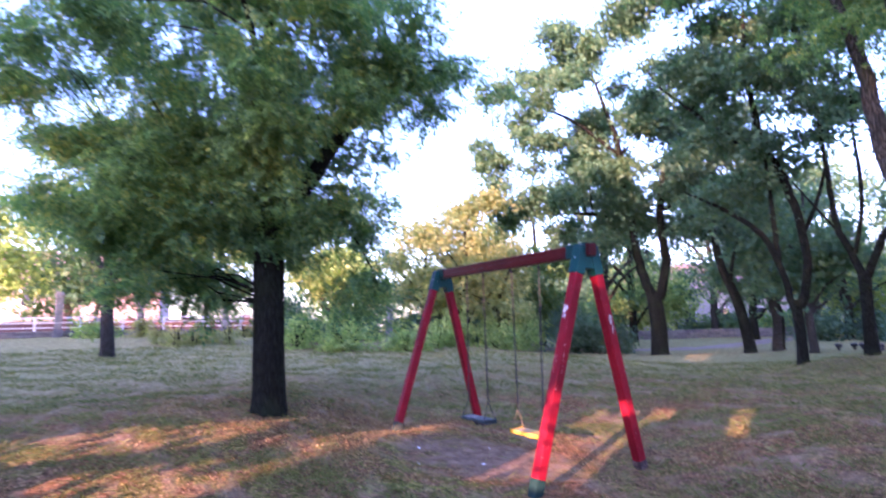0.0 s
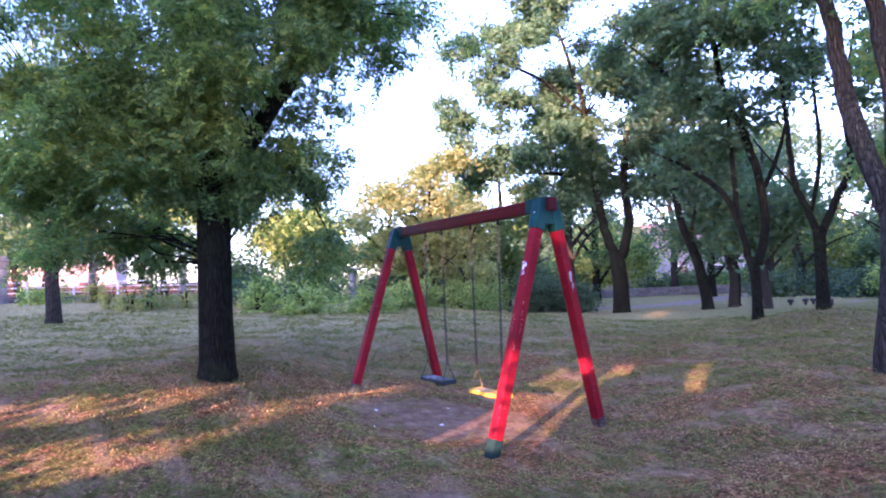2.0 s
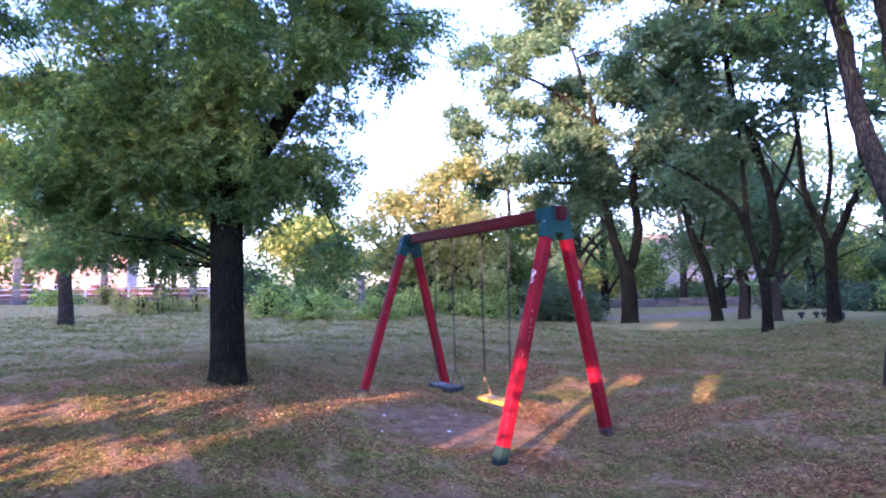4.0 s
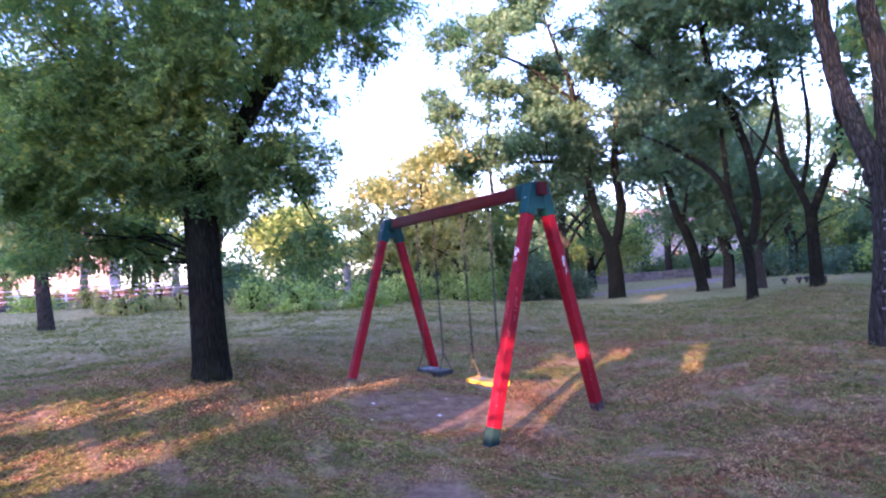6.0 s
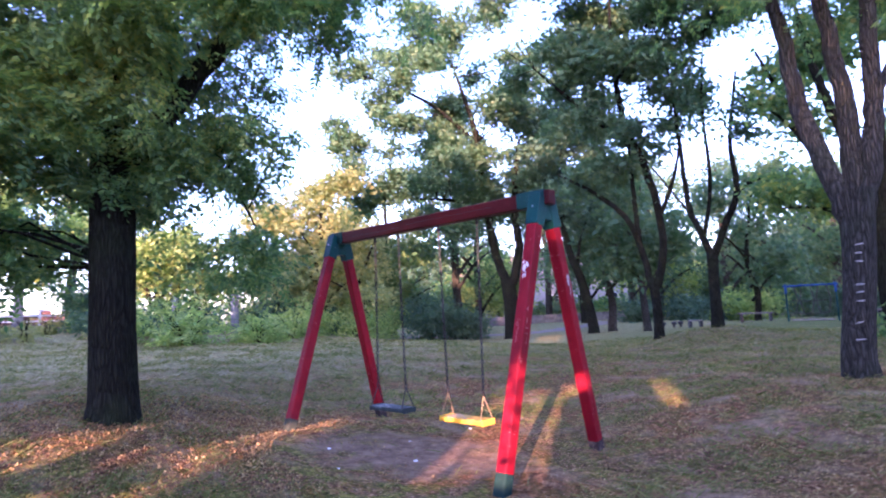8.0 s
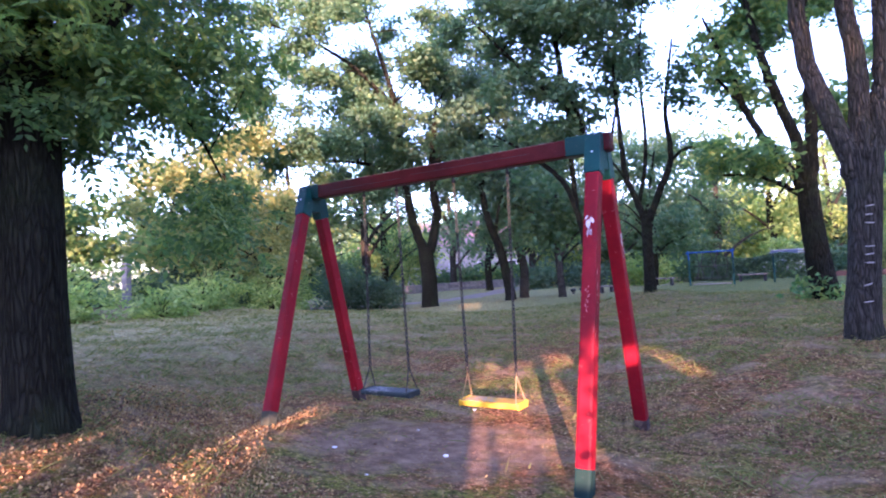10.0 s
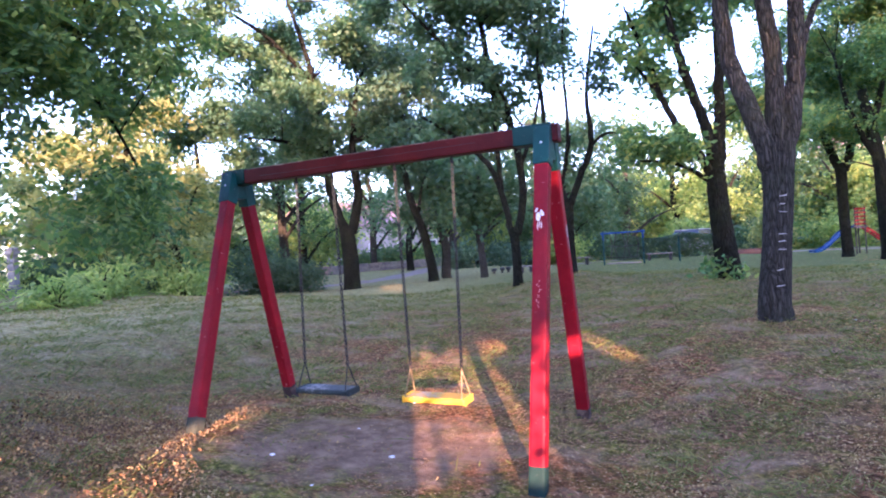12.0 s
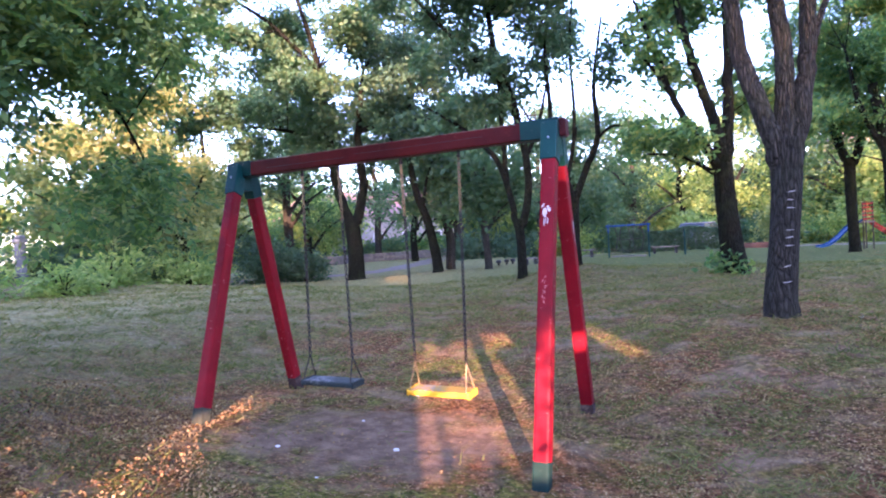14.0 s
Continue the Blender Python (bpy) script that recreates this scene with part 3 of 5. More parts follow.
def swing(x0, x1, y, zs, material, worn, label, lean=0.0):
    """A plank seat on two chains below the beam; x0, x1: where the chains hang."""
    top = thing("swing", (x0 + x1) / 2, 0, BEAM_Z - 0.062, label, "swing", "swings under the beam")
    h = BEAM_Z - 0.062
    drop = zs - h
    cx = (x0 + x1) / 2
    bm = bmesh.new()
    box(bm, (-0.26, -0.095 + y, drop - 0.02), (0.26, 0.095 + y, drop + 0.02), 0.014, Matrix.Rotation(radians(lean), 4, 'Y'))
    seat = part("seat", bm, material, top)
    bm = bmesh.new()
    box(bm, (-0.235, -0.078 + y, drop + 0.018), (0.235, 0.078 + y, drop + 0.0235), 0.002)
    part("worn_face", bm, worn, seat, "weathered worn top of the plank")
    for sx in (-0.262, 0.246):
        bm = bmesh.new()
        box(bm, (sx, -0.085 + y, drop - 0.026), (sx + 0.016, 0.085 + y, drop + 0.026), 0.004)
        part("end_strip", bm, material, seat)
    for x, sg in ((x0 - cx, -1), (x1 - cx, 1)):
        bm = bmesh.new()
        chain(bm, Vector((x, 0, -0.03)).lerp(Vector((sg * 0.215, y, drop + 0.22)), 0.27), (sg * 0.215, y, drop + 0.22))
        part("chain", bm, STEEL, top, "thin rusty steel chain")
        low = Vector((sg * 0.215, y, drop + 0.22))
        high = Vector((x, 0, -0.03))
        # top 27% of the chain in a paler, yellowish colour
        bm = bmesh.new()
        chain(bm, high, high.lerp(low, 0.27), thick=0.0052)
        part("upper_chain", bm, CHAIN_PALE, top, "pale yellowish upper chain links")
        bm = bmesh.new()
        for sy in (-1, 1):
            tube(bm, [(sg * 0.215, y, drop + 0.225), (sg * 0.235, y + sy * 0.08, drop + 0.03), (sg * 0.235, y + sy * 0.08, drop - 0.02)], [0.005] * 3, 6)
        part("hanger", bm, CHAIN_PALE if material == YELLOW else STEEL, top)
        bm = bmesh.new()
        tube(bm, [(x, 0, 0.0), (x, 0, -0.045)], [0.011, 0.009], 8)
        tube(bm, [(x, -0.014, -0.04), (x, 0.014, -0.04)], [0.012, 0.012], 8)
        part("hook", bm, STEEL, top)
    return top


swing(-2.16, -1.79, 0.0, 0.285, DARKGREEN, SEAT_GREY, "dark green plank seat swing on chains")
swing(-1.205, -0.715, 0.0, 0.265, YELLOW, SEAT_PALE, "bright yellow plank seat swing on chains")


# ---------------- trees ----------------
def tree(name, label, x, y, yaw, trunk, limbs, blobs, clusters, per, size, spread, leaf, bark, seed, group="park trees", sides=14, twigs=60, slim=0.5, droop=0.35, hollow=0.5, sink=0.0, pairs=0):
    """yaw: the heading from which its own x runs to the right. trunk, limbs: (x, y, z, r) from the foot."""
    r = np.random.default_rng(seed)
    top = thing(name, x, y, hz(x, y) - sink, label, "tree", group, yaw)
    r0 = trunk[0][3]
    line = [(trunk[0][0], trunk[0][1], -0.25, r0 * 1.4), (trunk[0][0], trunk[0][1], 0.03, r0 * 1.17), (trunk[0][0], trunk[0][1], 0.22, r0 * 1.04)] + [tuple(p) for p in trunk[1:]]
    bm = bmesh.new()
    L = smooth_line(line, 8 * len(line))
    tube(bm, L[:, :3], L[:, 3], sides, 0.05, seed)
    part("trunk", bm, bark, top, "", True)
    skeleton = [L]
    for i, lim in enumerate(limbs):
        L = smooth_line(lim, 5 * len(lim))
        L[1:-1, :3] += r.normal(size=(len(L) - 2, 3)) * 0.10 * L[1:-1, 3:4]
        bm = bmesh.new()
        tube(bm, L[:, :3], np.maximum(L[:, 3], 0.006), max(6, sides - 4), 0.04, seed + i + 1)
        part("limb", bm, bark, top, "", True)
        skeleton.append(L)
    places, centres = crown_places(blobs, clusters, per, spread, r, hollow)
    S = np.concatenate(skeleton)
    S = S[S[:, 2] > 0.9]
    bm = bmesh.new()
    for c in centres[:twigs]:
        dist = np.linalg.norm(S[:, :3] - c - np.array([0, 0, -0.35]), axis=1)
        s = S[np.argmin(dist)]
        mid = (s[:3] + c) / 2 + r.normal(size=3) * 0.08 * dist.min() + np.array([0, 0, 0.06 * dist.min()])
        w = min(s[3] * 0.6, 0.007 + 0.008 * dist.min())
        tube(bm, [s[:3], mid, c], [w, w * 0.65, 0.005], 5)
    if twigs:
        tagged(part("twig_mass", bm, bark, top), kind="stuff")
    faces = spray_faces(places, size, pairs, r) if pairs else leaf_faces(places, size, droop, slim, r)
    crown = new("crown", quads("crown", faces, leaf))
    crown.parent = top
    return top


def clumps(n, centre, radii, size, seed, share=1.0, flat=0.7):
    """Leafy clumps of uneven size scattered through an egg-shaped room."""
    r = np.random.default_rng(seed)
    u = unit(r.normal(size=(n, 3))) * (r.uniform(0.1, 1, (n, 1)) ** 0.5)
    out = []
    for k in range(n):
        s = 0.76 * r.uniform(*size)
        out.append((centre[0] + u[k, 0] * radii[0], centre[1] + u[k, 1] * radii[1], centre[2] + u[k, 2] * radii[2], s * r.uniform(0.8, 1.3), s * r.uniform(0.8, 1.3), s * flat, share * s * s / n))
    return out


# big tree beside the swings, its lowest twigs hanging at head height
tree("park_tree", "large dark trunk tree with low green drooping crown", -2.86, -2.34, 56,
     [(0, 0, 0, 0.185), (-0.02, 0, 0.8, 0.178), (-0.03, 0, 1.6, 0.18), (-0.04, 0, 2.3, 0.17), (-0.08, 0, 3.2, 0.13), (-0.12, 0.1, 4.4, 0.09), (-0.1, 0.1, 5.8, 0.03)],
     [[(0.0, 0, 2.1, 0.11), (0.45, 0, 2.75, 0.10), (0.85, 0.05, 3.35, 0.085), (1.2, 0.1, 4.0, 0.06), (1.7, 0.3, 4.8, 0.03)],
      [(0, 0, 2.3, 0.06), (-0.7, 0.2, 2.9, 0.04), (-1.4, 0.3, 3.2, 0.022), (-2.1, 0.2, 3.3, 0.01)],
      [(0, 0, 2.8, 0.05), (-0.5, 0.2, 3.5, 0.035), (-1.1, 0.3, 4.1, 0.02), (-1.7, 0.3, 4.5, 0.01)],
      [(0.1, 0, 2.2, 0.04), (0.5, 0.3, 2.35, 0.024), (0.9, 0.5, 2.1, 0.014), (1.2, 0.6, 1.5, 0.006)],
      [(-0.1, 0, 3.4, 0.06), (0.1, -0.9, 4.1, 0.04), (0.2, -1.6, 4.4, 0.015)]],
     clumps(60, (-0.5, 0.1, 4.25), (2.9, 1.9, 1.5), (0.38, 0.66), 3, 46) + clumps(26, (-1.75, 0.0, 2.85), (1.3, 1.1, 0.95), (0.34, 0.58), 4, 20) + clumps(24, (-1.1, 0.1, 1.75), (1.1, 0.7, 0.42), (0.20, 0.34), 5, 19) + clumps(16, (-0.05, -0.35, 3.0), (0.8, 0.4, 0.4), (0.22, 0.38), 14, 12)
     + clumps(20, (-0.15, -0.12, 2.3), (0.85, 0.55, 0.38), (0.22, 0.38), 6, 17) + clumps(14, (1.0, 0.35, 2.55), (0.8, 0.5, 0.5), (0.20, 0.34), 7, 12) + clumps(14, (0.9, 0.6, 1.42), (0.62, 0.5, 0.28), (0.15, 0.25), 8, 7)
     + clumps(14, (2.0, 0.2, 4.4), (1.1, 0.9, 0.55), (0.24, 0.42), 9, 7) + clumps(10, (-0.2, 0.0, 6.0), (2.2, 2.0, 0.8), (0.6, 1.0), 10, 5) + clumps(8, (0.2, -0.1, 2.0), (0.5, 0.4, 0.22), (0.16, 0.28), 12, 3),
     1880, 14, 0.20, 0.13, LEAF, BARK, 11, twigs=260, sides=20, pairs=5, hollow=0.45)

# far lawn trees
tree("park_tree", "tall forked tree with dense dark crown", -12.67, 16.54, 40,
     [(0, 0, 0, 0.36), (0.0, 0, 1.4, 0.33), (-0.1, 0, 2.6, 0.30)],
     [[(-0.15, 0, 2.4, 0.22), (-0.6, 0, 4.0, 0.19), (-0.9, 0, 6.5, 0.16), (-1.2, 0, 9.5, 0.12), (-2.0, 0, 12.5, 0.06)],
      [(0.1, 0, 2.4, 0.22), (0.5, 0, 4.0, 0.19), (0.4, 0, 6.0, 0.15), (0.8, 0.2, 9.0, 0.08)],
      [(-0.8, 0, 5.8, 0.09), (-2.5, 0.2, 6.4, 0.07), (-4.5, 0.2, 6.6, 0.03)],
      [(0.45, 0, 5.0, 0.08), (1.5, 0, 5.9, 0.06), (3.0, 0, 5.8, 0.03)],
      [(0.5, -0.2, 6.3, 0.12), (1.6, -1.2, 6.55, 0.11), (3.4, -1.9, 6.45, 0.09)],
      [(-1.2, 0, 9.0, 0.10), (-3, 0, 10.8, 0.08), (-5.0, 0, 12.0, 0.05), (-7.0, 0, 12.8, 0.02)]],
     clumps(34, (-1.2, 0, 9.6), (5.0, 4.0, 4.4), (0.8, 1.4), 31, 34) + clumps(16, (-3.2, 0.2, 6.4), (3.0, 2.2, 1.5), (0.7, 1.15), 32, 16) + clumps(12, (1.0, 0.2, 6.2), (2.4, 2.0, 1.7), (0.6, 1.0), 33, 10) + clumps(12, (-6.6, 0, 10.6), (1.7, 1.6, 2.6), (0.6, 0.95), 77, 9) + clumps(12, (-3.5, 0, 13.6), (4.5, 3.0, 1.6), (0.9, 1.4), 34, 10) + clumps(10, (-6.0, 0, 7.6), (1.8, 1.5, 2.2), (0.6, 1.0), 58, 7),
     1350, 38, 0.225, 0.27, LEAF_FAR, BARK, 21, twigs=90, sink=0.02)
tree("park_tree", "slender leaning trunk with thin high crown", -9.39, 17.74, 40,
     [(0, 0, 0, 0.22), (-0.1, 0, 1.0, 0.20), (-0.35, 0, 2.2, 0.18), (-0.75, 0, 3.4, 0.15), (-0.95, 0, 5.0, 0.12), (-0.8, 0, 8.0, 0.06)],
     [[(-0.5, 0, 2.7, 0.08), (-0.3, 0, 3.8, 0.06), (0.2, 0, 5.2, 0.03)], [(-0.9, 0, 4.6, 0.07), (-1.8, 0, 5.8, 0.05), (-2.2, 0.2, 7.0, 0.02)]],
     clumps(16, (-0.7, 0, 6.6), (2.2, 1.9, 2.2), (0.55, 1.0), 35, 16) + clumps(12, (-0.5, 0, 9.8), (2.6, 2.2, 1.9), (0.7, 1.1), 36, 12),
     440, 34, 0.23, 0.36, LEAF_DARK, BARK, 22, twigs=50)
tree("park_tree", "low forking tree with crooked limbs and open crown", -3.31, 9.93, 42,
     [(0, 0, 0, 0.122), (0.0, 0, 0.8, 0.112), (-0.04, 0, 1.5, 0.128)],
     [[(-0.08, 0, 1.3, 0.09), (-0.25, 0, 2.2, 0.075), (-0.55, 0, 3.0, 0.068), (-1.0, 0.1, 3.5, 0.06), (-1.55, 0.1, 3.9, 0.045), (-2.2, 0.2, 4.3, 0.02)],
      [(0.06, 0, 1.3, 0.105), (0.28, 0, 2.2, 0.096), (0.22, 0, 3.4, 0.092), (-0.1, 0, 4.6, 0.095), (-0.45, 0, 5.6, 0.08), (-0.6, 0, 7.6, 0.05), (-0.5, 0, 9.4, 0.02)],
      [(-0.3, 0, 2.4, 0.07), (-0.3, 0.1, 3.6, 0.06), (-0.35, 0.1, 5.0, 0.03)],
      [(-0.2, 0, 4.8, 0.075), (-0.9, 0, 5.4, 0.065), (-1.7, 0.1, 6.2, 0.05), (-2.6, 0.1, 7.1, 0.02)],
      [(0.25, 0, 3.0, 0.06), (0.7, 0, 4.0, 0.045), (1.0, 0, 5.2, 0.02)],
      [(-0.6, 0, 6.6, 0.05), (0.1, 0, 7.4, 0.035), (0.5, 0, 8.6, 0.015)]],
     clumps(16, (-1.3, 0.3, 5.3), (1.7, 1.2, 1.3), (0.35, 0.65), 37, 13) + clumps(14, (-1.6, 0.2, 7.2), (1.9, 1.5, 1.2), (0.4, 0.75), 38, 14) + clumps(10, (0.5, 0.2, 6.9), (1.3, 1.3, 1.6), (0.35, 0.65), 39, 9) + clumps(16, (-0.5, 0, 10.0), (3.0, 2.8, 1.8), (0.6, 1.0), 40, 16) + clumps(5, (-0.7, 0.5, 3.7), (0.9, 0.7, 0.5), (0.2, 0.4), 41, 2.5),
     1020, 32, 0.165, 0.21, LEAF_FAR, BARK, 23, twigs=90, sides=16)
tree("park_tree", "slim tree forking into several upright limbs", -2.0, 10.2, 10,
     [(0, 0, 0, 0.135), (0.0, 0, 0.9, 0.122), (0.02, 0, 1.75, 0.13)],
     [[(0, 0, 1.65, 0.085), (-0.2, 0, 2.3, 0.075), (-0.40, 0, 2.95, 0.068), (-0.47, 0, 4.4, 0.05), (-0.55, 0, 6.2, 0.03), (-0.9, 0, 8.0, 0.012)],
      [(0.05, 0, 1.65, 0.09), (0.35, 0.1, 2.4, 0.08), (0.66, 0.2, 3.2, 0.068), (0.62, 0.2, 4.4, 0.05), (0.88, 0.3, 6.1, 0.025)],
      [(0.64, 0.2, 3.1, 0.04), (1.0, 0.3, 3.38, 0.034), (1.45, 0.4, 3.36, 0.02), (2.0, 0.4, 3.2, 0.01)],
      [(-0.1, 0, 2.2, 0.05), (0.12, 0.1, 3.5, 0.045), (0.1, 0.1, 5.5, 0.03), (0.3, 0.1, 7.2, 0.012)],
      [(-0.3, 0, 2.6, 0.03), (-0.9, -0.1, 3.6, 0.022), (-1.5, -0.1, 4.6, 0.01)]],
     clumps(10, (-0.4, 0.1, 5.4), (1.1, 0.9, 1.0), (0.25, 0.5), 42, 8) + clumps(8, (1.1, 0.1, 4.9), (0.9, 0.7, 1.0), (0.25, 0.45), 43, 6) + clumps(10, (0.2, 0.2, 7.6), (1.7, 1.5, 1.1), (0.4, 0.7), 44, 10) + clumps(12, (0.3, 0, 10.0), (2.6, 2.6, 1.3), (0.6, 0.9), 45, 12),
     620, 30, 0.155, 0.20, LEAF_FAR, BARK, 24, twigs=70, sides=14)
name_tree = tree("park_tree", "stout grey trunk splitting in three, pale marks scratched in bark", 1.61, 3.0, 30,
     [(0, 0, 0, 0.150), (0.07, 0, 0.8, 0.143), (0.13, 0, 1.4, 0.150), (0.15, 0.01, 1.85, 0.175)],
     [[(0.08, 0.02, 1.55, 0.10), (-0.04, 0.03, 2.0, 0.098), (-0.18, 0.26, 2.95, 0.088), (-0.27, 0.25, 3.8, 0.072), (-0.5, 0.3, 4.9, 0.045), (-0.9, 0.4, 6.0, 0.02)],
      [(0.16, 0.04, 1.7, 0.105), (0.18, 0.04, 2.3, 0.094), (0.18, 0.04, 2.9, 0.086), (0.08, 0.05, 3.8, 0.074), (-0.1, 0.1, 6.0, 0.03)],
      [(0.22, 0.02, 1.65, 0.10), (0.35, 0, 2.3, 0.092), (0.43, 0, 2.9, 0.084), (0.47, 0, 3.8, 0.072), (0.6, 0, 6.0, 0.03)],
      [(0.5, 0, 2.9, 0.04), (0.8, 0.1, 3.4, 0.03), (1.3, 0.1, 3.7, 0.012)]],
     clumps(16, (0, 0.1, 5.6), (2.1, 1.9, 1.1), (0.35, 0.65), 51, 16) + clumps(10, (0.2, 0.3, 4.2), (1.4, 0.8, 0.6), (0.22, 0.42), 52, 6) + clumps(14, (0.2, 0, 8.0), (3.2, 3.0, 1.2), (0.6, 0.9), 53, 12),
     980, 11, 0.20, 0.24, LEAF, BARK_GREY, 25, twigs=80, sides=20, pairs=5)
tree("park_tree", "dark trunk with ivy at its foot and low leafy boughs", 1.44, 9.4, 28,
     [(0, 0, 0, 0.23), (-0.05, 0, 0.7, 0.22), (-0.12, 0, 1.5, 0.20), (-0.15, 0, 2.3, 0.19)],
     [[(-0.16, 0, 1.9, 0.10), (-0.5, 0, 2.7, 0.085), (-1.1, 0, 3.6, 0.07), (-1.45, 0, 4.6, 0.055), (-1.9, 0, 5.8, 0.02)],
      [(-0.14, 0, 2.2, 0.13), (-0.3, 0, 3.2, 0.11), (-0.7, 0, 4.4, 0.09), (-1.0, 0, 5.8, 0.06), (-1.2, 0, 7.4, 0.02)],
      [(-0.12, 0, 2.2, 0.14), (0.0, 0, 3.2, 0.12), (0.05, 0, 4.4, 0.10), (0.1, 0, 6.4, 0.05)],
      [(-1.1, 0, 3.6, 0.04), (-1.6, 0, 4.4, 0.03), (-2.2, 0, 4.9, 0.012)],
      [(-0.15, 0, 2.0, 0.06), (-0.9, 0.2, 2.5, 0.04), (-1.7, 0.2, 2.6, 0.015)]],
     clumps(9, (-1.3, 0.2, 2.9), (1.0, 0.8, 0.5), (0.25, 0.45), 46, 8) + clumps(9, (-0.7, 0.2, 5.0), (1.4, 1.0, 0.9), (0.3, 0.55), 47, 7) + clumps(14, (-0.4, 0.2, 6.6), (1.9, 1.6, 1.2), (0.4, 0.7), 48, 13) + clumps(7, (0.9, 0.3, 3.7), (0.7, 0.7, 0.8), (0.3, 0.5), 49, 6) + clumps(14, (-0.3, 0, 9.0), (3.0, 3.0, 1.4), (0.6, 1.0), 50, 14) + [(-0.13, -0.06, 0.30, 0.17, 0.17, 0.28, 0.10)],
     960, 32, 0.155, 0.22, LEAF, BARK, 26, twigs=80, sides=16)
tree("park_tree", "grey forked tree standing before the slide", 5.39, 18.95, 22,
     [(0, 0, 0, 0.17), (-0.05, 0, 1.5, 0.155), (-0.05, 0, 3.0, 0.16)],
     [[(-0.1, 0, 2.9, 0.14), (-0.5, 0, 4.2, 0.12), (-0.6, 0, 6.0, 0.08), (-1.0, 0, 8.0, 0.03)], [(0.05, 0, 2.9, 0.14), (0.5, 0, 4.2, 0.12), (0.9, 0, 6.0, 0.07), (1.2, 0, 8.0, 0.03)]],
     clumps(18, (0, 0, 6.6), (2.6, 2.0, 1.9), (0.4, 0.75), 54, 18) + clumps(10, (-0.3, 0.2, 4.3), (1.7, 1.0, 0.7), (0.3, 0.5), 55, 7),
     640, 44, 0.14, 0.3, LEAF, BARK, 27, twigs=50)
tree("park_tree", "dark trunk at the lawn edge with high crown", 5.95, 16.6, 20,
     [(0, 0, 0, 0.20), (-0.05, 0, 1.5, 0.19), (-0.15, 0, 3.0, 0.17), (-0.5, 0, 5.0, 0.12)],
     [[(-0.15, 0, 2.9, 0.1), (-0.8, 0, 4.2, 0.08), (-1.2, 0, 6.0, 0.03)], [(-0.3, 0, 3.8, 0.1), (0.2, 0, 5.5, 0.07), (0.6, 0, 7.0, 0.03)]],
     clumps(18, (-0.3, 0, 6.6), (2.4, 1.9, 1.8), (0.4, 0.7), 56, 18) + clumps(9, (-0.3, 0.2, 4.3), (1.6, 0.9, 0.6), (0.3, 0.5), 57, 6),
     640, 44, 0.13, 0.34, LEAF, BARK, 28, twigs=50)
tree("park_tree", "small trunk with side limb in front of the fence", -13.2, -4.0, 60,
     [(0, 0, 0, 0.165), (-0.05, 0, 1.0, 0.15), (-0.05, 0, 2.1, 0.14), (0.1, 0, 3.0, 0.10)],
     [[(-0.05, 0, 1.9, 0.09), (0.35, 0, 2.6, 0.09), (0.6, 0, 3.6, 0.06), (0.6, 0.1, 4.6, 0.03)], [(-0.05, 0, 2.0, 0.09), (-0.6, 0, 2.9, 0.07), (-1.2, 0, 3.8, 0.03)]],
     [(0, 0, 4.9, 2.2, 1.8, 1.3, 3), (-1.6, 0.2, 4.0, 1.1, 1.0, 0.7, 1.4), (1.4, 0.2, 4.0, 1.0, 1.0, 0.7, 1.3), (-0.4, 0.3, 6.2, 2.4, 2.0, 1.3, 2)],
     260, 44, 0.13, 0.28, LEAF, BARK_GREY, 29, twigs=70)


def small_tree(x, y, tall, girth, wide, seed, leaf=LEAF_FAR, label="slender park tree with a thin leafy crown", clusters=150, size=0.3, low=0.35, per=30):
    r = np.random.default_rng(seed)
    k = lambda a: float(r.uniform(-a, a))
    trunk = [(0, 0, 0, girth), (k(0.1), k(0.1), tall * 0.18, girth * 0.9), (k(0.3), k(0.3), tall * 0.4, girth * 0.75), (k(0.5), k(0.5), tall * 0.85, girth * 0.25)]
    limbs = []
    for i in range(4):
        a = 2 * math.pi * i / 4 + k(0.6)
        z0 = tall * (low * 0.75 + 0.08 * i)
        q = trunk[2]
        limbs.append([(q[0] * 0.8, q[1] * 0.8, z0, girth * 0.45), (q[0] + math.cos(a) * wide * 0.35, q[1] + math.sin(a) * wide * 0.35, z0 + tall * 0.13, girth * 0.3), (q[0] + math.cos(a) * wide * 0.75, q[1] + math.sin(a) * wide * 0.75, z0 + tall * 0.2, girth * 0.08)])
    blobs = []
    for i in range(19):
        a = k(3.14)
        d = wide * r.uniform(0.1, 0.78)
        z = tall * r.uniform(low + 0.08, 0.92)
        s = wide * r.uniform(0.17, 0.32)
        blobs.append((math.cos(a) * d, math.sin(a) * d, z, s, s, s * 0.75, s * s))
    return tree("park_tree", label, x, y, 0, trunk, limbs, blobs, clusters, per, size, size * 1.5, leaf, BARK_GREY if seed % 2 else BARK, seed, "background trees", 9, 26)


# golden, sunlit trees behind the shrubs
small_tree(-16.6, 8.9, 7.0, 0.16, 2.3, 190, GOLD_LEAF, "pale olive tree with golden sunlit leaves", 330, 0.24, 0.12, 26)
small_tree(-17.2, 7.5, 5.6, 0.13, 1.9, 194, GOLD_LEAF, "pale olive tree with golden sunlit leaves", 210, 0.22, 0.12, 24)
small_tree(-14.6, 9.9, 4.4, 0.12, 1.5, 192, GOLD_LEAF, "low tree with hanging yellow leaves", 170, 0.20, 0.10, 22)

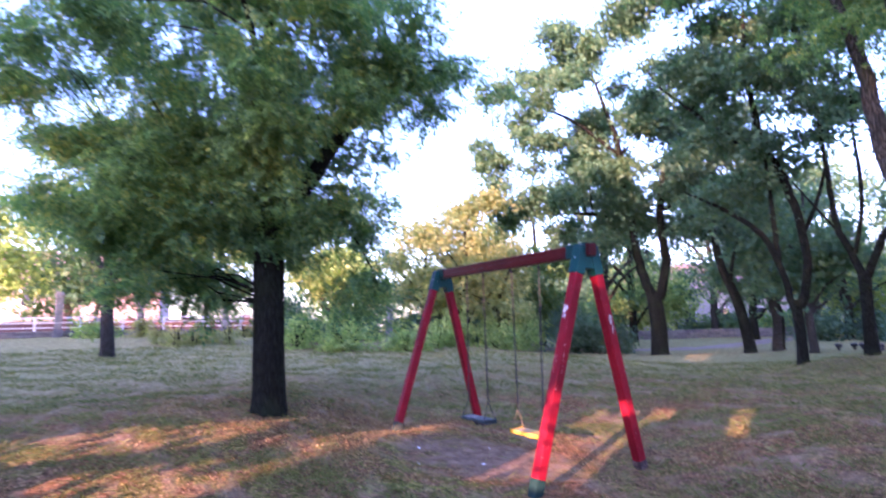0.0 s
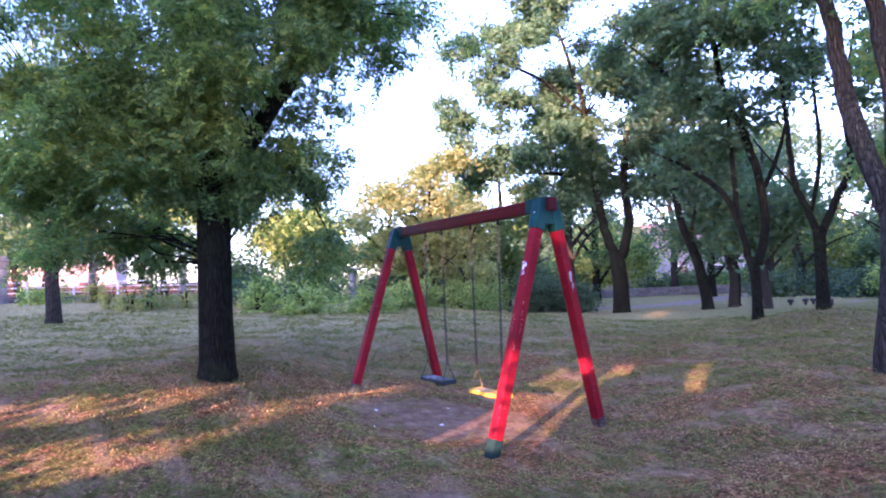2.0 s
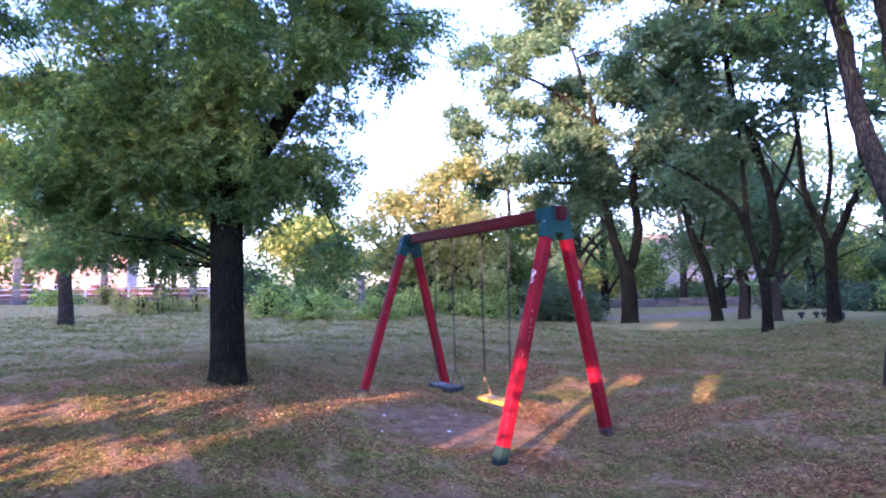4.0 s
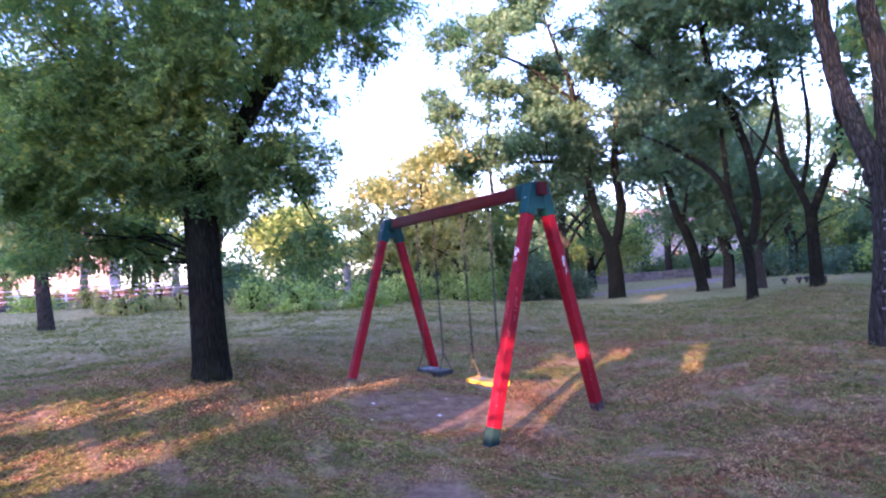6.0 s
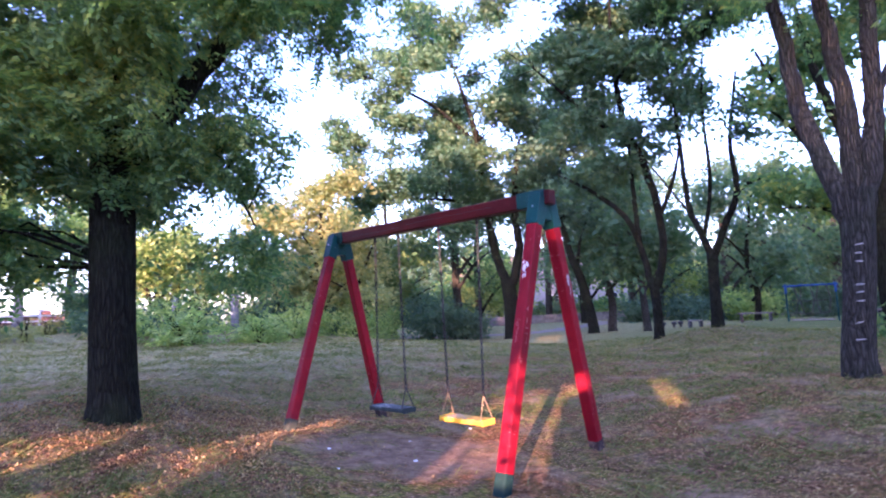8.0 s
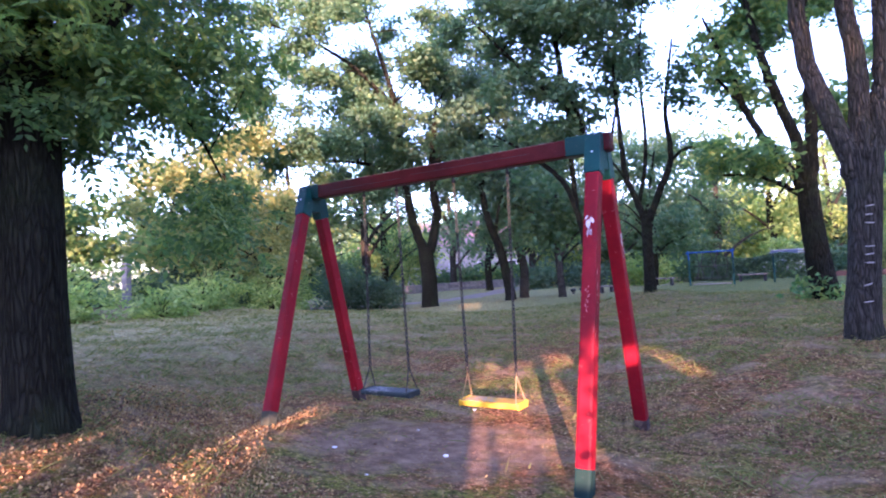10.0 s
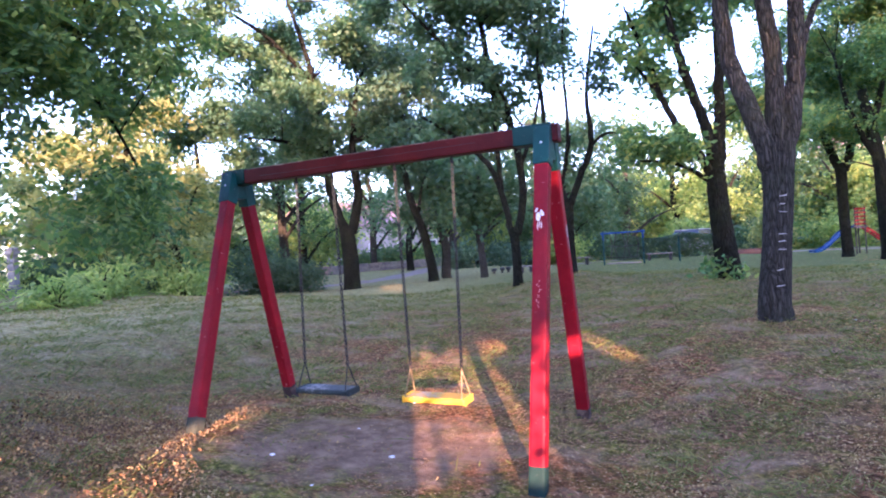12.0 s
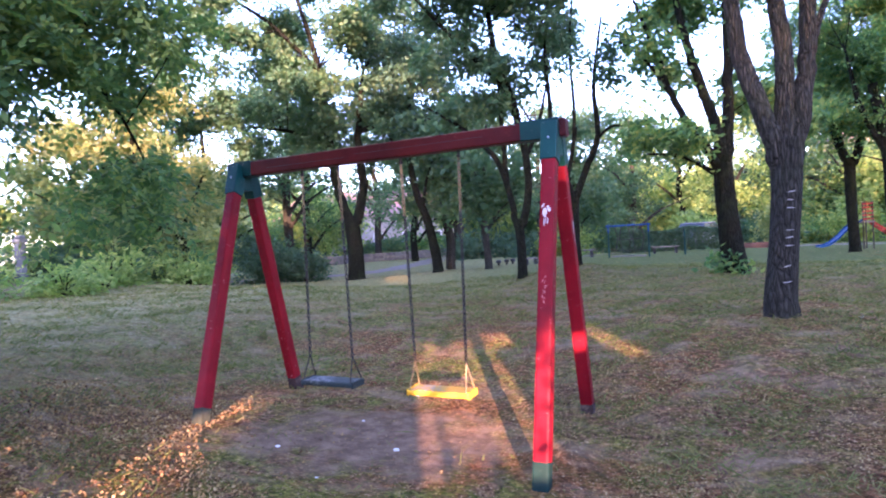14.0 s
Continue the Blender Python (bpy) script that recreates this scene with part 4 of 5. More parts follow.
# trees farther back, round the lawn
FAR = [(-26.5, 6.5, 4.6, 0.14, 2.6, 1), (-26.4, 8.4, 4.6, 0.14, 2.4, 2), (-29.0, 7.6, 5.4, 0.16, 2.6, 0), (-7.35, 18.4, 7, 0.16, 2.2, 0), (-11.7, 24.0, 9, 0.18, 2.8, 0), (-10.4, 21.4, 8, 0.20, 2.6, 0), (-5.4, 26.5, 8, 0.15, 2.6, 0),
       (-31.0, 4.0, 11, 0.25, 4.0, 1), (-21.5, 15.2, 7.5, 0.2, 3.0, 2), (-25.5, 13.4, 5.2, 0.16, 2.6, 2), (-23.0, 17.6, 6.4, 0.18, 2.8, 2), (-27.5, 16.5, 6.0, 0.18, 3.0, 1), (-24.8, 20.2, 11, 0.28, 4.2, 2),
       (-20.2, 21.5, 12, 0.28, 4.4, 0), (-24.3, 28.2, 13, 0.30, 4.8, 2), (-24.0, 37, 14, 0.30, 5.0, 0), (-19.0, 34, 12, 0.28, 4.6, 0), (-18.5, 41, 14, 0.3, 5.0, 1),
       (-14.4, 36.5, 12, 0.28, 4.6, 0), (-11.5, 42, 13, 0.28, 4.8, 0), (-7.4, 37.5, 11, 0.25, 4.4, 0), (-3.5, 35.5, 10, 0.25, 4.4, 0), (-0.6, 40.5, 11, 0.25, 4.6, 1),
       (3.0, 43, 11, 0.25, 4.6, 1), (6.4, 47, 12, 0.28, 5.0, 0), (9.6, 42, 11, 0.25, 4.6, 2), (13.0, 38.5, 11, 0.25, 4.6, 1), (-33, 22, 7, 0.25, 3.6, 1),
       (-29, -9, 7, 0.14, 2.6, 1), (-27.5, -4.5, 6, 0.12, 2.2, 0), (-28.5, 0.5, 7, 0.14, 2.6, 1), (-34, -6, 9, 0.2, 3.4, 2), (-35, 0, 9, 0.2, 3.4, 0), (14.5, 28, 11, 0.26, 4.4, 0), (13.5, 18, 10, 0.26, 4.0, 0), (11.0, 6.0, 10, 0.26, 3.8, 0)]
for i, (fx, fy, tall, girth, wide, kind) in enumerate(FAR):
    lf = (LEAF_FAR, SHRUB_LEAF, LEAF_PALE)[kind]
    lb = ("slender park tree with a thin leafy crown", "broad light green tree at the edge of the lawn", "tree with yellowing sunlit leaves")[kind]
    small_tree(fx, fy, tall, girth, wide, 100 + i, lf, lb, 195, 0.30, (0.16 if fy > 25 else 0.28) if kind != 2 else 0.10, 20)


# ---------------- sun side: unseen trees and shrubs added behind the walker to cast shade ---
ROW = 8.5


def sunside(name, label, category, s0, s1, h0, h1, n, seed, size=0.42, leaf=LEAF_DARK, trunk=0.0, stem=0.0):
    """Unseen leafy mass added across the sun's path; s runs along the row, the gaps between boughs let the low light
    through.
    """
    r = np.random.default_rng(seed)
    sc = (s0 + s1) / 2
    bx, by = sc * 0.879 + 0.477 * ROW, sc * 0.477 - 0.879 * ROW
    top = thing(name, bx, by, hz(bx, by), label, category, "row behind the swings")
    tan = math.tan(radians(SUN_UP))

    def mass(n, lo, hi):
        s, u, h = r.uniform(s0, s1, n), r.uniform(-ROW - 0.7, -ROW + 0.7, n), r.uniform(lo, hi, n)
        return s, u, h, h + (u + ROW) * tan

    s, u, h, ref = mass(n, h0, h1)
    keep = ~((s > -8.2) & (s < 2.2) & (ref > 0.75) & (ref < 2.45))
    rows = [leaf_faces(np.stack([s * 0.879 - u * 0.477 - bx, s * 0.477 + u * 0.879 - by, h - hz(bx, by)], 1)[keep], size, 0.2, 0.75, r)]
    # finer twigs round the openings
    s, u, h, ref = mass(34000, max(h0, 0.4), min(h1, 2.8))
    keep = (s > -8.4) & (s < 2.4) & (ref > 0.55) & (ref < 2.65)
    stray = r.uniform(size=len(s)) < 0.012 + 0.2 * np.clip((ref - 1.75) / 0.4, 0, 1) ** 1.5
    for g0, g1, a, b, th in GAPS:
        mid = a + (b - a) * (s - g0) / (g1 - g0)
        rag = 0.02 * np.sin(23 * s + 9 * u)
        spots = np.sin(17 * s + 3 * ref + 0.4) * np.sin(21 * ref - 9 * s + 1.0)
        keep &= ((spots > 0.78) & (g1 < -2.5)) | (stray & (g0 == -1.03)) | ~((s > g0 - 0.045) & (s < g1 + 0.045) & (np.abs(ref - mid + rag) < th + 0.05))
    rows.append(leaf_faces(np.stack([s * 0.879 - u * 0.477 - bx, s * 0.477 + u * 0.879 - by, h - hz(bx, by)], 1)[keep], 0.11, 0.2, 0.8, r))
    P = np.concatenate(rows)
    lv = new("foliage", quads("foliage", P, leaf))
    lv.parent = top
    if trunk:
        bm = bmesh.new()
        dx, dy = (stem - sc) * 0.879, (stem - sc) * 0.477
        tube(bm, [(dx, dy, -0.2), (dx + 0.03, dy, 1.5), (dx, dy + 0.04, 3.0), (dx + 0.1, dy, 6.0)], [trunk * 1.3, trunk, trunk * 0.9, trunk * 0.4], 10, 0.08, seed)
        part("trunk", bm, BARK, top, "", True)


# openings in the unseen row, set to shape the sun patches: along it from, to; height at both ends, half their depth
GAPS = [(-4.8, -3.15, 1.22, 1.56, 0.13), (-3.14, -2.75, 1.20, 1.30, 0.045), (-3.5, -3.06, 1.13, 1.22, 0.045), (-3.3, -2.6, 1.01, 1.13, 0.06),
        (-2.72, -2.15, 1.12, 1.325, 0.095), (-2.9, -2.74, 1.49, 1.52, 0.05), (-2.60, -2.36, 1.57, 1.57, 0.07), (-2.66, -2.18, 1.54, 1.42, 0.085),
        (-1.03, -0.12, 1.71, 1.73, 0.45), (-0.1, 0.26, 1.95, 2.02, 0.05), (0.97, 1.16, 1.95, 1.95, 0.14)]
for i, (a, b) in enumerate(((-26, -21), (-21, -16), (-16, -11.5), (-11.5, -7.2), (-7.2, -4.3), (-4.3, -0.5), (-0.5, 3.4), (3.4, 9), (9, 15), (15, 21))):
    sunside("shade_shrub", "dense dark green unseen shrub added to shade the lawn", "shrub", a, b, 0.0, 1.5, 4200, 300 + i)
    sunside("tall_shade_shrub", "tall leafy unseen shrub added behind the walker to shape the sunlight", "shrub", a, b, 1.4, 3.0, int(340 * (b - a)), 320 + i, trunk=0.06, stem=(a + b) / 2 + 0.9)


def shade_tree(s, u, foot, up, wide, seed):
    """A tall unseen tree added on the sun's side to shade the background, its crown clear of the ground."""
    r = np.random.default_rng(seed)
    x, y = s * 0.879 - u * 0.477, s * 0.477 + u * 0.879
    top = thing("park_tree", x, y, hz(x, y), "tall unseen tree with a high dense crown, added to cast shade", "tree", "avenue trees on the sunny side")
    bm = bmesh.new()
    tube(bm, [(0, 0, -0.2), (0.05, 0, 2.5), (0, 0.1, 6.0), (0.2, 0, 11.0)], [0.34, 0.26, 0.22, 0.1], 10, 0.06, seed)
    part("trunk", bm, BARK, top, "", True)
    n = int(66 * 2 * wide * (up - foot))
    c = np.stack([r.uniform(-wide, wide, n), r.uniform(-1.6, 1.6, n), r.uniform(foot, up, n)], 1)
    # crown left open here so a sun patch reaches the far lawn
    level = c[:, 2] + (u + c[:, 1] + 30) * math.tan(radians(SUN_UP))
    c = c[(np.abs(s + c[:, 0] + 1.5) > 0.5) | (np.abs(level - 7.7) > 0.4)]
    c = np.stack([c[:, 0] * 0.879 - c[:, 1] * 0.477, c[:, 0] * 0.477 + c[:, 1] * 0.879, c[:, 2]], 1)
    lv = new("crown", quads("crown", leaf_faces(c, 0.62, 0.2, 0.75, r), LEAF_DARK))
    lv.parent = top


# unseen shade row; heights set how much of the far crowns stays sunlit
for i in range(12):
    shade_tree(-46 + 7.4 * i + (0.9 if i % 2 else -0.6), -30 - 0.8 * (i % 3), 5.7, (9.0 if i < 5 else 10.9 if i == 5 else 12.0 if i > 7 else 16.0) + 1.2 * math.sin(i * 1.8), 4.9, 340 + i)


# ---------------- shrubs ----------------
def shrub(x, y, wide, tall, seed, leaf=SHRUB_LEAF, label="loose bright green shrub", size=0.15, clusters=60, per=34, z=None, fronds=False):
    r = np.random.default_rng(seed)
    top = thing("shrub", x, y, hz(x, y) if z is None else z, label, "shrub", "shrubs along the fence")
    bm = bmesh.new()
    tips = []
    for i in range(9):
        a, d = r.uniform(0, 6.28), r.uniform(0.3, 0.85) * wide
        tip = (math.cos(a) * d, math.sin(a) * d, tall * r.uniform(0.5, 0.95))
        tips.append(tip)
        tube(bm, [(math.cos(a) * 0.08, math.sin(a) * 0.08, -0.05), (tip[0] * 0.4, tip[1] * 0.4, tip[2] * 0.6), tip], [0.025, 0.016, 0.006], 5)
    tagged(part("stem_mass", bm, BARK, top), kind="stuff")
    blobs = [(t[0] * 0.75, t[1] * 0.75, t[2] * 0.7, wide * 0.42, wide * 0.42, tall * 0.36, 1) for t in tips] + [(0, 0, tall * 0.3, wide * 0.7, wide * 0.7, tall * 0.32, 2)]
    places, _ = crown_places(blobs, clusters, per, size * 1.7, r)
    places[:, 2] = np.maximum(places[:, 2], 0.03)
    faces = spray_faces(places[::8], size * 3.3, 6, r) if fronds else leaf_faces(places, size, 0.25, 0.5, r)
    cr = new("foliage", quads("foliage", faces, leaf))
    cr.parent = top


SHRUBS = [(-14.2, 1.2, 1.1, 1.3, 0), (-13.2, 2.5, 0.9, 1.0, 0), (-15.0, 3.0, 1.3, 1.9, 0), (-12.6, 4.3, 0.8, 0.8, 0), (-13.6, 6.0, 1.1, 1.2, 0), (-14.8, 7.2, 1.3, 1.6, 0), (-13.6, 8.6, 0.9, 0.9, 0),
          (-15.2, 9.8, 1.3, 1.7, 0), (-16.2, 11.6, 1.2, 1.3, 0), (-17.8, 6.6, 1.3, 1.5, 0), (-18.2, 9.0, 1.6, 1.9, 0), (-18.6, 12.6, 1.6, 2.2, 0), (-20.2, 11.4, 1.5, 1.9, 0),
          (-19.5, 1.8, 1.3, 2.0, 1), (-16.6, 15.4, 1.8, 2.1, 2), (-17.6, 17.2, 2.0, 2.5, 2), (-15.6, 16.6, 1.4, 1.7, 2), (-19.5, 14.6, 1.8, 2.2, 0), (-20.8, -4.4, 0.6, 0.6, 0), (-21.0, 2.4, 0.8, 1.1, 0),
          (-17.0, 2.0, 1.1, 0.8, 2), (-17.2, 4.4, 1.2, 1.0, 2), (-17.4, 7.4, 1.3, 1.1, 2), (-17.6, 10.2, 1.4, 1.2, 2)]
for i, (sx, sy, w, t, k) in enumerate(SHRUBS):
    shrub(sx, sy, w, t, 400 + i, (SHRUB_LEAF, LEAF_FAR, LEAF_DARK)[k], ("loose bright green shrub", "tall mid green bush", "dense dark evergreen bush")[k], (0.15, 0.17, 0.14)[k], (34 if i % 2 == 0 else 48, 90, 170)[k], per=24 if k == 0 else 34, fronds=k == 0 and i % 2 == 1)
for i, (sx, sy) in enumerate(((-17.3, -2.6), (-16.1, -2.1), (-16.6, -1.5), (-17.3, -1.0), (-16.4, -0.5), (-20.6, -2.9), (-19.2, 0.6), (-17.2, 2.2), (-16.0, 1.4))):
    shrub(sx, sy, 0.32, 0.8 + 0.2 * math.sin(3 * i), 560 + i, DRY, "dry yellowish weeds at the wall foot", 0.10, 15, fronds=True)
for i in range(15):
    a = radians(62 + 6.4 * i)
    shrub(-4 + 44 * math.cos(a), 4 + 42 * math.sin(a), 3.6, 1.5 if i in (8, 9) else 2.6 if i > 12 else 5.8 + 1.2 * math.sin(i * 2.1), 470 + i, (LEAF_FAR, SHRUB_LEAF, LEAF)[i % 3], "tall bush in the far park border", 0.40, 155)
for i in range(13):
    a = radians(72 + 6.0 * i)
    shrub(-2 + 60 * math.cos(a), 4 + 58 * math.sin(a), 5.0, 9.5 + 1.8 * math.sin(i * 1.9), 500 + i, (LEAF_FAR, LEAF_DARK)[i % 2], "tall leafy screen of trees far beyond the lawn", 0.66, 140)
for i in range(15):
    sx = -15 + 2.6 * i
    shrub(sx, 34.0 + 2.0 * math.sin(i * 1.7), 2.0, 1.9 + 0.5 * math.sin(i * 2.3), 440 + i, LEAF_DARK if i < 3 else (SHRUB_LEAF, LEAF_FAR, LEAF)[i % 3], "dark clipped bush behind the playground" if i < 3 else "light green bush behind the playground", 0.26, 52)


# ---------------- fence, pillars, walls ----------------
def stone_pillar(x, y, tall, wide, turn=0.0, sink=0.0):
    top = thing("stone_pillar", x, y, hz(x, y) - sink, "weathered pale stone gate pillar with flat cap", "pillar", "stone pillars", turn)
    bm = bmesh.new()
    box(bm, (-wide * 0.62, -wide * 0.62, -0.2), (wide * 0.62, wide * 0.62, 0.3), 0.02)
    part("plinth", bm, STONE_DARK, top)
    n = max(3, int(tall / 0.32))
    for i in range(n):
        z0, z1 = 0.3 + (tall - 0.5) * i / n, 0.3 + (tall - 0.5) * (i + 1) / n
        bm = bmesh.new()
        j = 0.006 * math.sin(7 * i + x)
        box(bm, (-wide / 2 + j, -wide / 2 - j, z0 + 0.006), (wide / 2 + j, wide / 2 - j, z1 - 0.006), 0.014)
        part("stone_block", bm, STONE, top)
    bm = bmesh.new()
    box(bm, (-wide * 0.66, -wide * 0.66, tall - 0.2), (wide * 0.66, wide * 0.66, tall - 0.09), 0.02)
    box(bm, (-wide * 0.54, -wide * 0.54, tall - 0.09), (wide * 0.54, wide * 0.54, tall), 0.03)
    part("cap", bm, STONE, top)


def low_wall(name, pts, tall, thick):
    """A low rubble wall along pts, its stones as single pieces."""
    r = np.random.default_rng(len(pts) + int(tall * 100))
    for a, b in zip(pts, pts[1:]):
        A, B = Vector((a[0], a[1], 0)), Vector((b[0], b[1], 0))
        ang = math.degrees(math.atan2(B.y - A.y, B.x - A.x))
        top = thing(name, a[0], a[1], hz(*a), "low grey rubble wall along the park edge", "wall", turn=ang)
        tagged(top, kind="structure")
        L = (B - A).length
        z1 = hz(*b) - hz(*a)
        bm = bmesh.new()
        m = Matrix(((1, 0, 0, 0), (0, 1, 0, 0), (z1 / L, 0, 1, 0), (0, 0, 0, 1)))
        box(bm, (0, -thick * 0.42, -0.4), (L, thick * 0.42, tall - 0.05), 0, m)
        part("core", bm, STONE_DARK, top)
        rows = 3
        for k in range(rows):
            p = r.uniform(0, 0.2)
            while p < L - 0.2:
                w = min(r.uniform(0.5, 0.95), L - p)
                bm = bmesh.new()
                j = r.uniform(-0.02, 0.03)
                box(bm, (p + 0.012, -thick / 2 - j, tall * k / rows + 0.01), (p + w - 0.012, thick / 2 + j, tall * (k + 1) / rows - 0.01), 0.03, m)
                part("stone", bm, STONE if r.uniform() < 0.6 else STONE_DARK, top)
                p += w


def rail_fence(pts, tall, rails=3):
    for a, b in zip(pts, pts[1:]):
        A, B = Vector((a[0], a[1], 0)), Vector((b[0], b[1], 0))
        ang = math.degrees(math.atan2(B.y - A.y, B.x - A.x))
        L = (B - A).length
        z1 = hz(*b) - hz(*a)
        top = thing("rail_fence", a[0], a[1], hz(*a) + 0.22, "white painted rail fence panel on a low wall", "fence", "fence panels", ang)
        for q in (0.0, 0.5):
            bm = bmesh.new()
            box(bm, (L * q - 0.04, -0.04, -0.3 + z1 * q), (L * q + 0.04, 0.04, tall + z1 * q), 0.01)
            part("post", bm, WHITEWASH, top)
        for i in range(rails):
            z = tall * (i + 0.75) / rails
            bm = bmesh.new()
            timber(bm, (0, 0, z), (L, 0, z + z1), 0.04, 0.048, (0, 1, 0), 0.01)
            part("rail", bm, WHITEWASH, top)


fence_line = [(-23.6, -11.0), (-23.4, -8.0), (-23.2, -5.0), (-22.8, -2.0), (-22.2, 1.0), (-21.6, 4.0)]
rail_fence(fence_line, 0.58)
low_wall("low_wall", fence_line, 0.25, 0.4)
stone_pillar(-22.7, -4.3, 0.8, 0.22, 8)
for px, py in ((-23.1, -5.7), (-22.75, -2.9), (-22.2, 0.3)):
    stone_pillar(px + 0.35, py, 1.75, 0.25, 8)
stone_pillar(-16.8, 3.65, 1.3, 0.17, 20, 0.05)
stone_pillar(-16.2, 5.4, 1.4, 0.19, 20, 0.05)


def brick_wall(y0, y1, x, tall):
    top = thing("brick_wall", x, (y0 + y1) / 2, hz(x, (y0 + y1) / 2), "red brick garden wall beyond the street", "wall")
    tagged(top, kind="structure")
    L = y1 - y0
    bm = bmesh.new()
    box(bm, (-0.12, -L / 2, -0.5), (0.12, L / 2, tall), 0.01)
    part("wall_face", bm, BRICK_DARK, top)
    bm = bmesh.new()
    box(bm, (-0.17, -L / 2 - 0.05, tall), (0.17, L / 2 + 0.05, tall + 0.09), 0.02)
    part("coping", bm, STONE, top)
    for i in range(int(L / 2.6) + 1):
        bm = bmesh.new()
        y = -L / 2 + L * i / int(L / 2.6)
        box(bm, (-0.2, y - 0.2, -0.5), (0.2, y + 0.2, tall + 0.3), 0.02)
        part("pier", bm, BRICK_DARK, top)


brick_wall(-9, 6, -31, 0.75)
low_wall("low_wall", [(-28.5, 29.5), (-24.0, 36.0), (-18.5, 40.5)], 0.66, 0.45)


def house(x, y, turn, wide, deep, tall, wallmat, label):
    top = thing("house", x, y, hz(x, y) - 0.3, label, "house", "houses beyond the park", turn)
    bm = bmesh.new()
    box(bm, (-wide / 2, -deep / 2, 0), (wide / 2, deep / 2, tall), 0.03)
    part("wall", bm, wallmat, top)
    bm = bmesh.new()
    e = 0.5
    v = [bm.verts.new(p) for p in ((-wide / 2 - e, -deep / 2 - e, tall), (wide / 2 + e, -deep / 2 - e, tall), (wide / 2 + e, deep / 2 + e, tall), (-wide / 2 - e, deep / 2 + e, tall), (-wide / 2 + 2, 0, tall + deep * 0.36), (wide / 2 - 2, 0, tall + deep * 0.36))]
    for f in ((0, 1, 5, 4), (2, 3, 4, 5), (1, 2, 5), (3, 0, 4), (3, 2, 1, 0)):
        bm.faces.new([v[i] for i in f])
    part("roof", bm, TILE_RED, top, "faded red tiled hip roof")
    n = int(wide / 3)
    for fl in range(int(tall / 3)):
        for i in range(n):
            cx = -wide / 2 + wide * (i + 0.5) / n
            z = 1.1 + 3.0 * fl
            bm = bmesh.new()
            for lo, hi in (((cx - 0.6, -deep / 2 - 0.04, z), (cx - 0.5, -deep / 2 + 0.05, z + 1.5)), ((cx + 0.5, -deep / 2 - 0.04, z), (cx + 0.6, -deep / 2 + 0.05, z + 1.5)),
                           ((cx - 0.6, -deep / 2 - 0.04, z + 1.5), (cx + 0.6, -deep / 2 + 0.05, z + 1.6)), ((cx - 0.7, -deep / 2 - 0.10, z - 0.1), (cx + 0.7, -deep / 2 + 0.05, z))):
                box(bm, lo, hi)
            win = part("window", bm, WHITEWASH, top)
            bm = bmesh.new()
            box(bm, (cx - 0.5, -deep / 2 - 0.015, z), (cx + 0.5, -deep / 2 + 0.03, z + 1.5))
            part("pane", bm, GLASSDARK, win)


house(20.5, 66, -14, 16, 9, 9.2, PLASTER2, "cream plastered house beyond the playground trees")
house(-31, 52, 29, 24, 8, 4.6, PLASTER2, "cream plastered house seen between the trunks")
house(-62, -8, 80, 18, 9, 6.2, PLASTER, "pale pink plastered house with red tiled roof")


# ---------------- playground ----------------
def climbing_frame():
    x, y = -1.9, 19.87
    top = thing("climbing_frame", x, y, hz(x, y), "blue topped steel climbing frame with ropes", "climbing frame")
    for sx in (-0.77, 0.77):
        bm = bmesh.new()
        tube(bm, [(sx, 0, -0.1), (sx, 0, 1.3)], [0.034, 0.034], 10)
        post = part("post", bm, GREEN, top)
        bm = bmesh.new()
        tube(bm, [(sx, 0, 1.0), (sx, 0, 1.34)], [0.040, 0.040], 10)
        part("sleeve", bm, BLUE, post)
    bm = bmesh.new()
    tube(bm, [(-0.86, 0, 1.27), (0.86, 0, 1.27)], [0.036, 0.036], 10)
    part("top_bar", bm, BLUE, top)
    for i in range(5):
        bm = bmesh.new()
        sx = -0.5 + 0.25 * i
        tube(bm, [(sx, 0, 1.25), (sx + 0.1 * (-1) ** i, 0.02, 0.75), (sx, 0, 0.3)], [0.017] * 3, 6)
        part("rope", bm, STEEL, top)
    for z in (0.3, 0.75):
        bm = bmesh.new()
        tube(bm, [(-0.6, 0, z), (0, 0, z - 0.05), (0.6, 0, z)], [0.017] * 3, 6)
        part("rope", bm, STEEL, top)
    bm = bmesh.new()
    box(bm, (-0.65, -0.12, 0.02), (0.65, 0.12, 0.07), 0.01)
    part("plank", bm, WOOD_OLD, top)


climbing_frame()


def steel_post(x, y, tall):
    top = thing("steel_post", x, y, hz(x, y), "slim dark steel post on the lawn", "post")
    bm = bmesh.new()
    tube(bm, [(0, 0, -0.1), (0, 0, tall)], [0.036, 0.034], 10)
    part("pole", bm, GREEN, top)
    bm = bmesh.new()
    tube(bm, [(0, 0, tall - 0.01), (0, 0, tall + 0.02), (0, 0, tall + 0.035)], [0.041, 0.041, 0.02], 10)
    part("cap", bm, STEEL, top)


steel_post(0.15, 20.6, 1.0)


def bench(x, y, turn, material, label, tall=0.42, L=1.4):
    top = thing("bench", x, y, hz(x, y), label, "bench", "park benches", turn)
    for sx in (-L * 0.4, L * 0.4):
        bm = bmesh.new()
        box(bm, (sx - 0.05, -0.16, -0.1), (sx + 0.05, 0.16, tall - 0.04), 0.012)
        part("leg", bm, BLACK, top)
    for j in range(3):
        bm = bmesh.new()
        box(bm, (-L / 2, -0.2 + 0.14 * j, tall - 0.04), (L / 2, -0.08 + 0.14 * j, tall), 0.008)
        part("slat", bm, material, top)


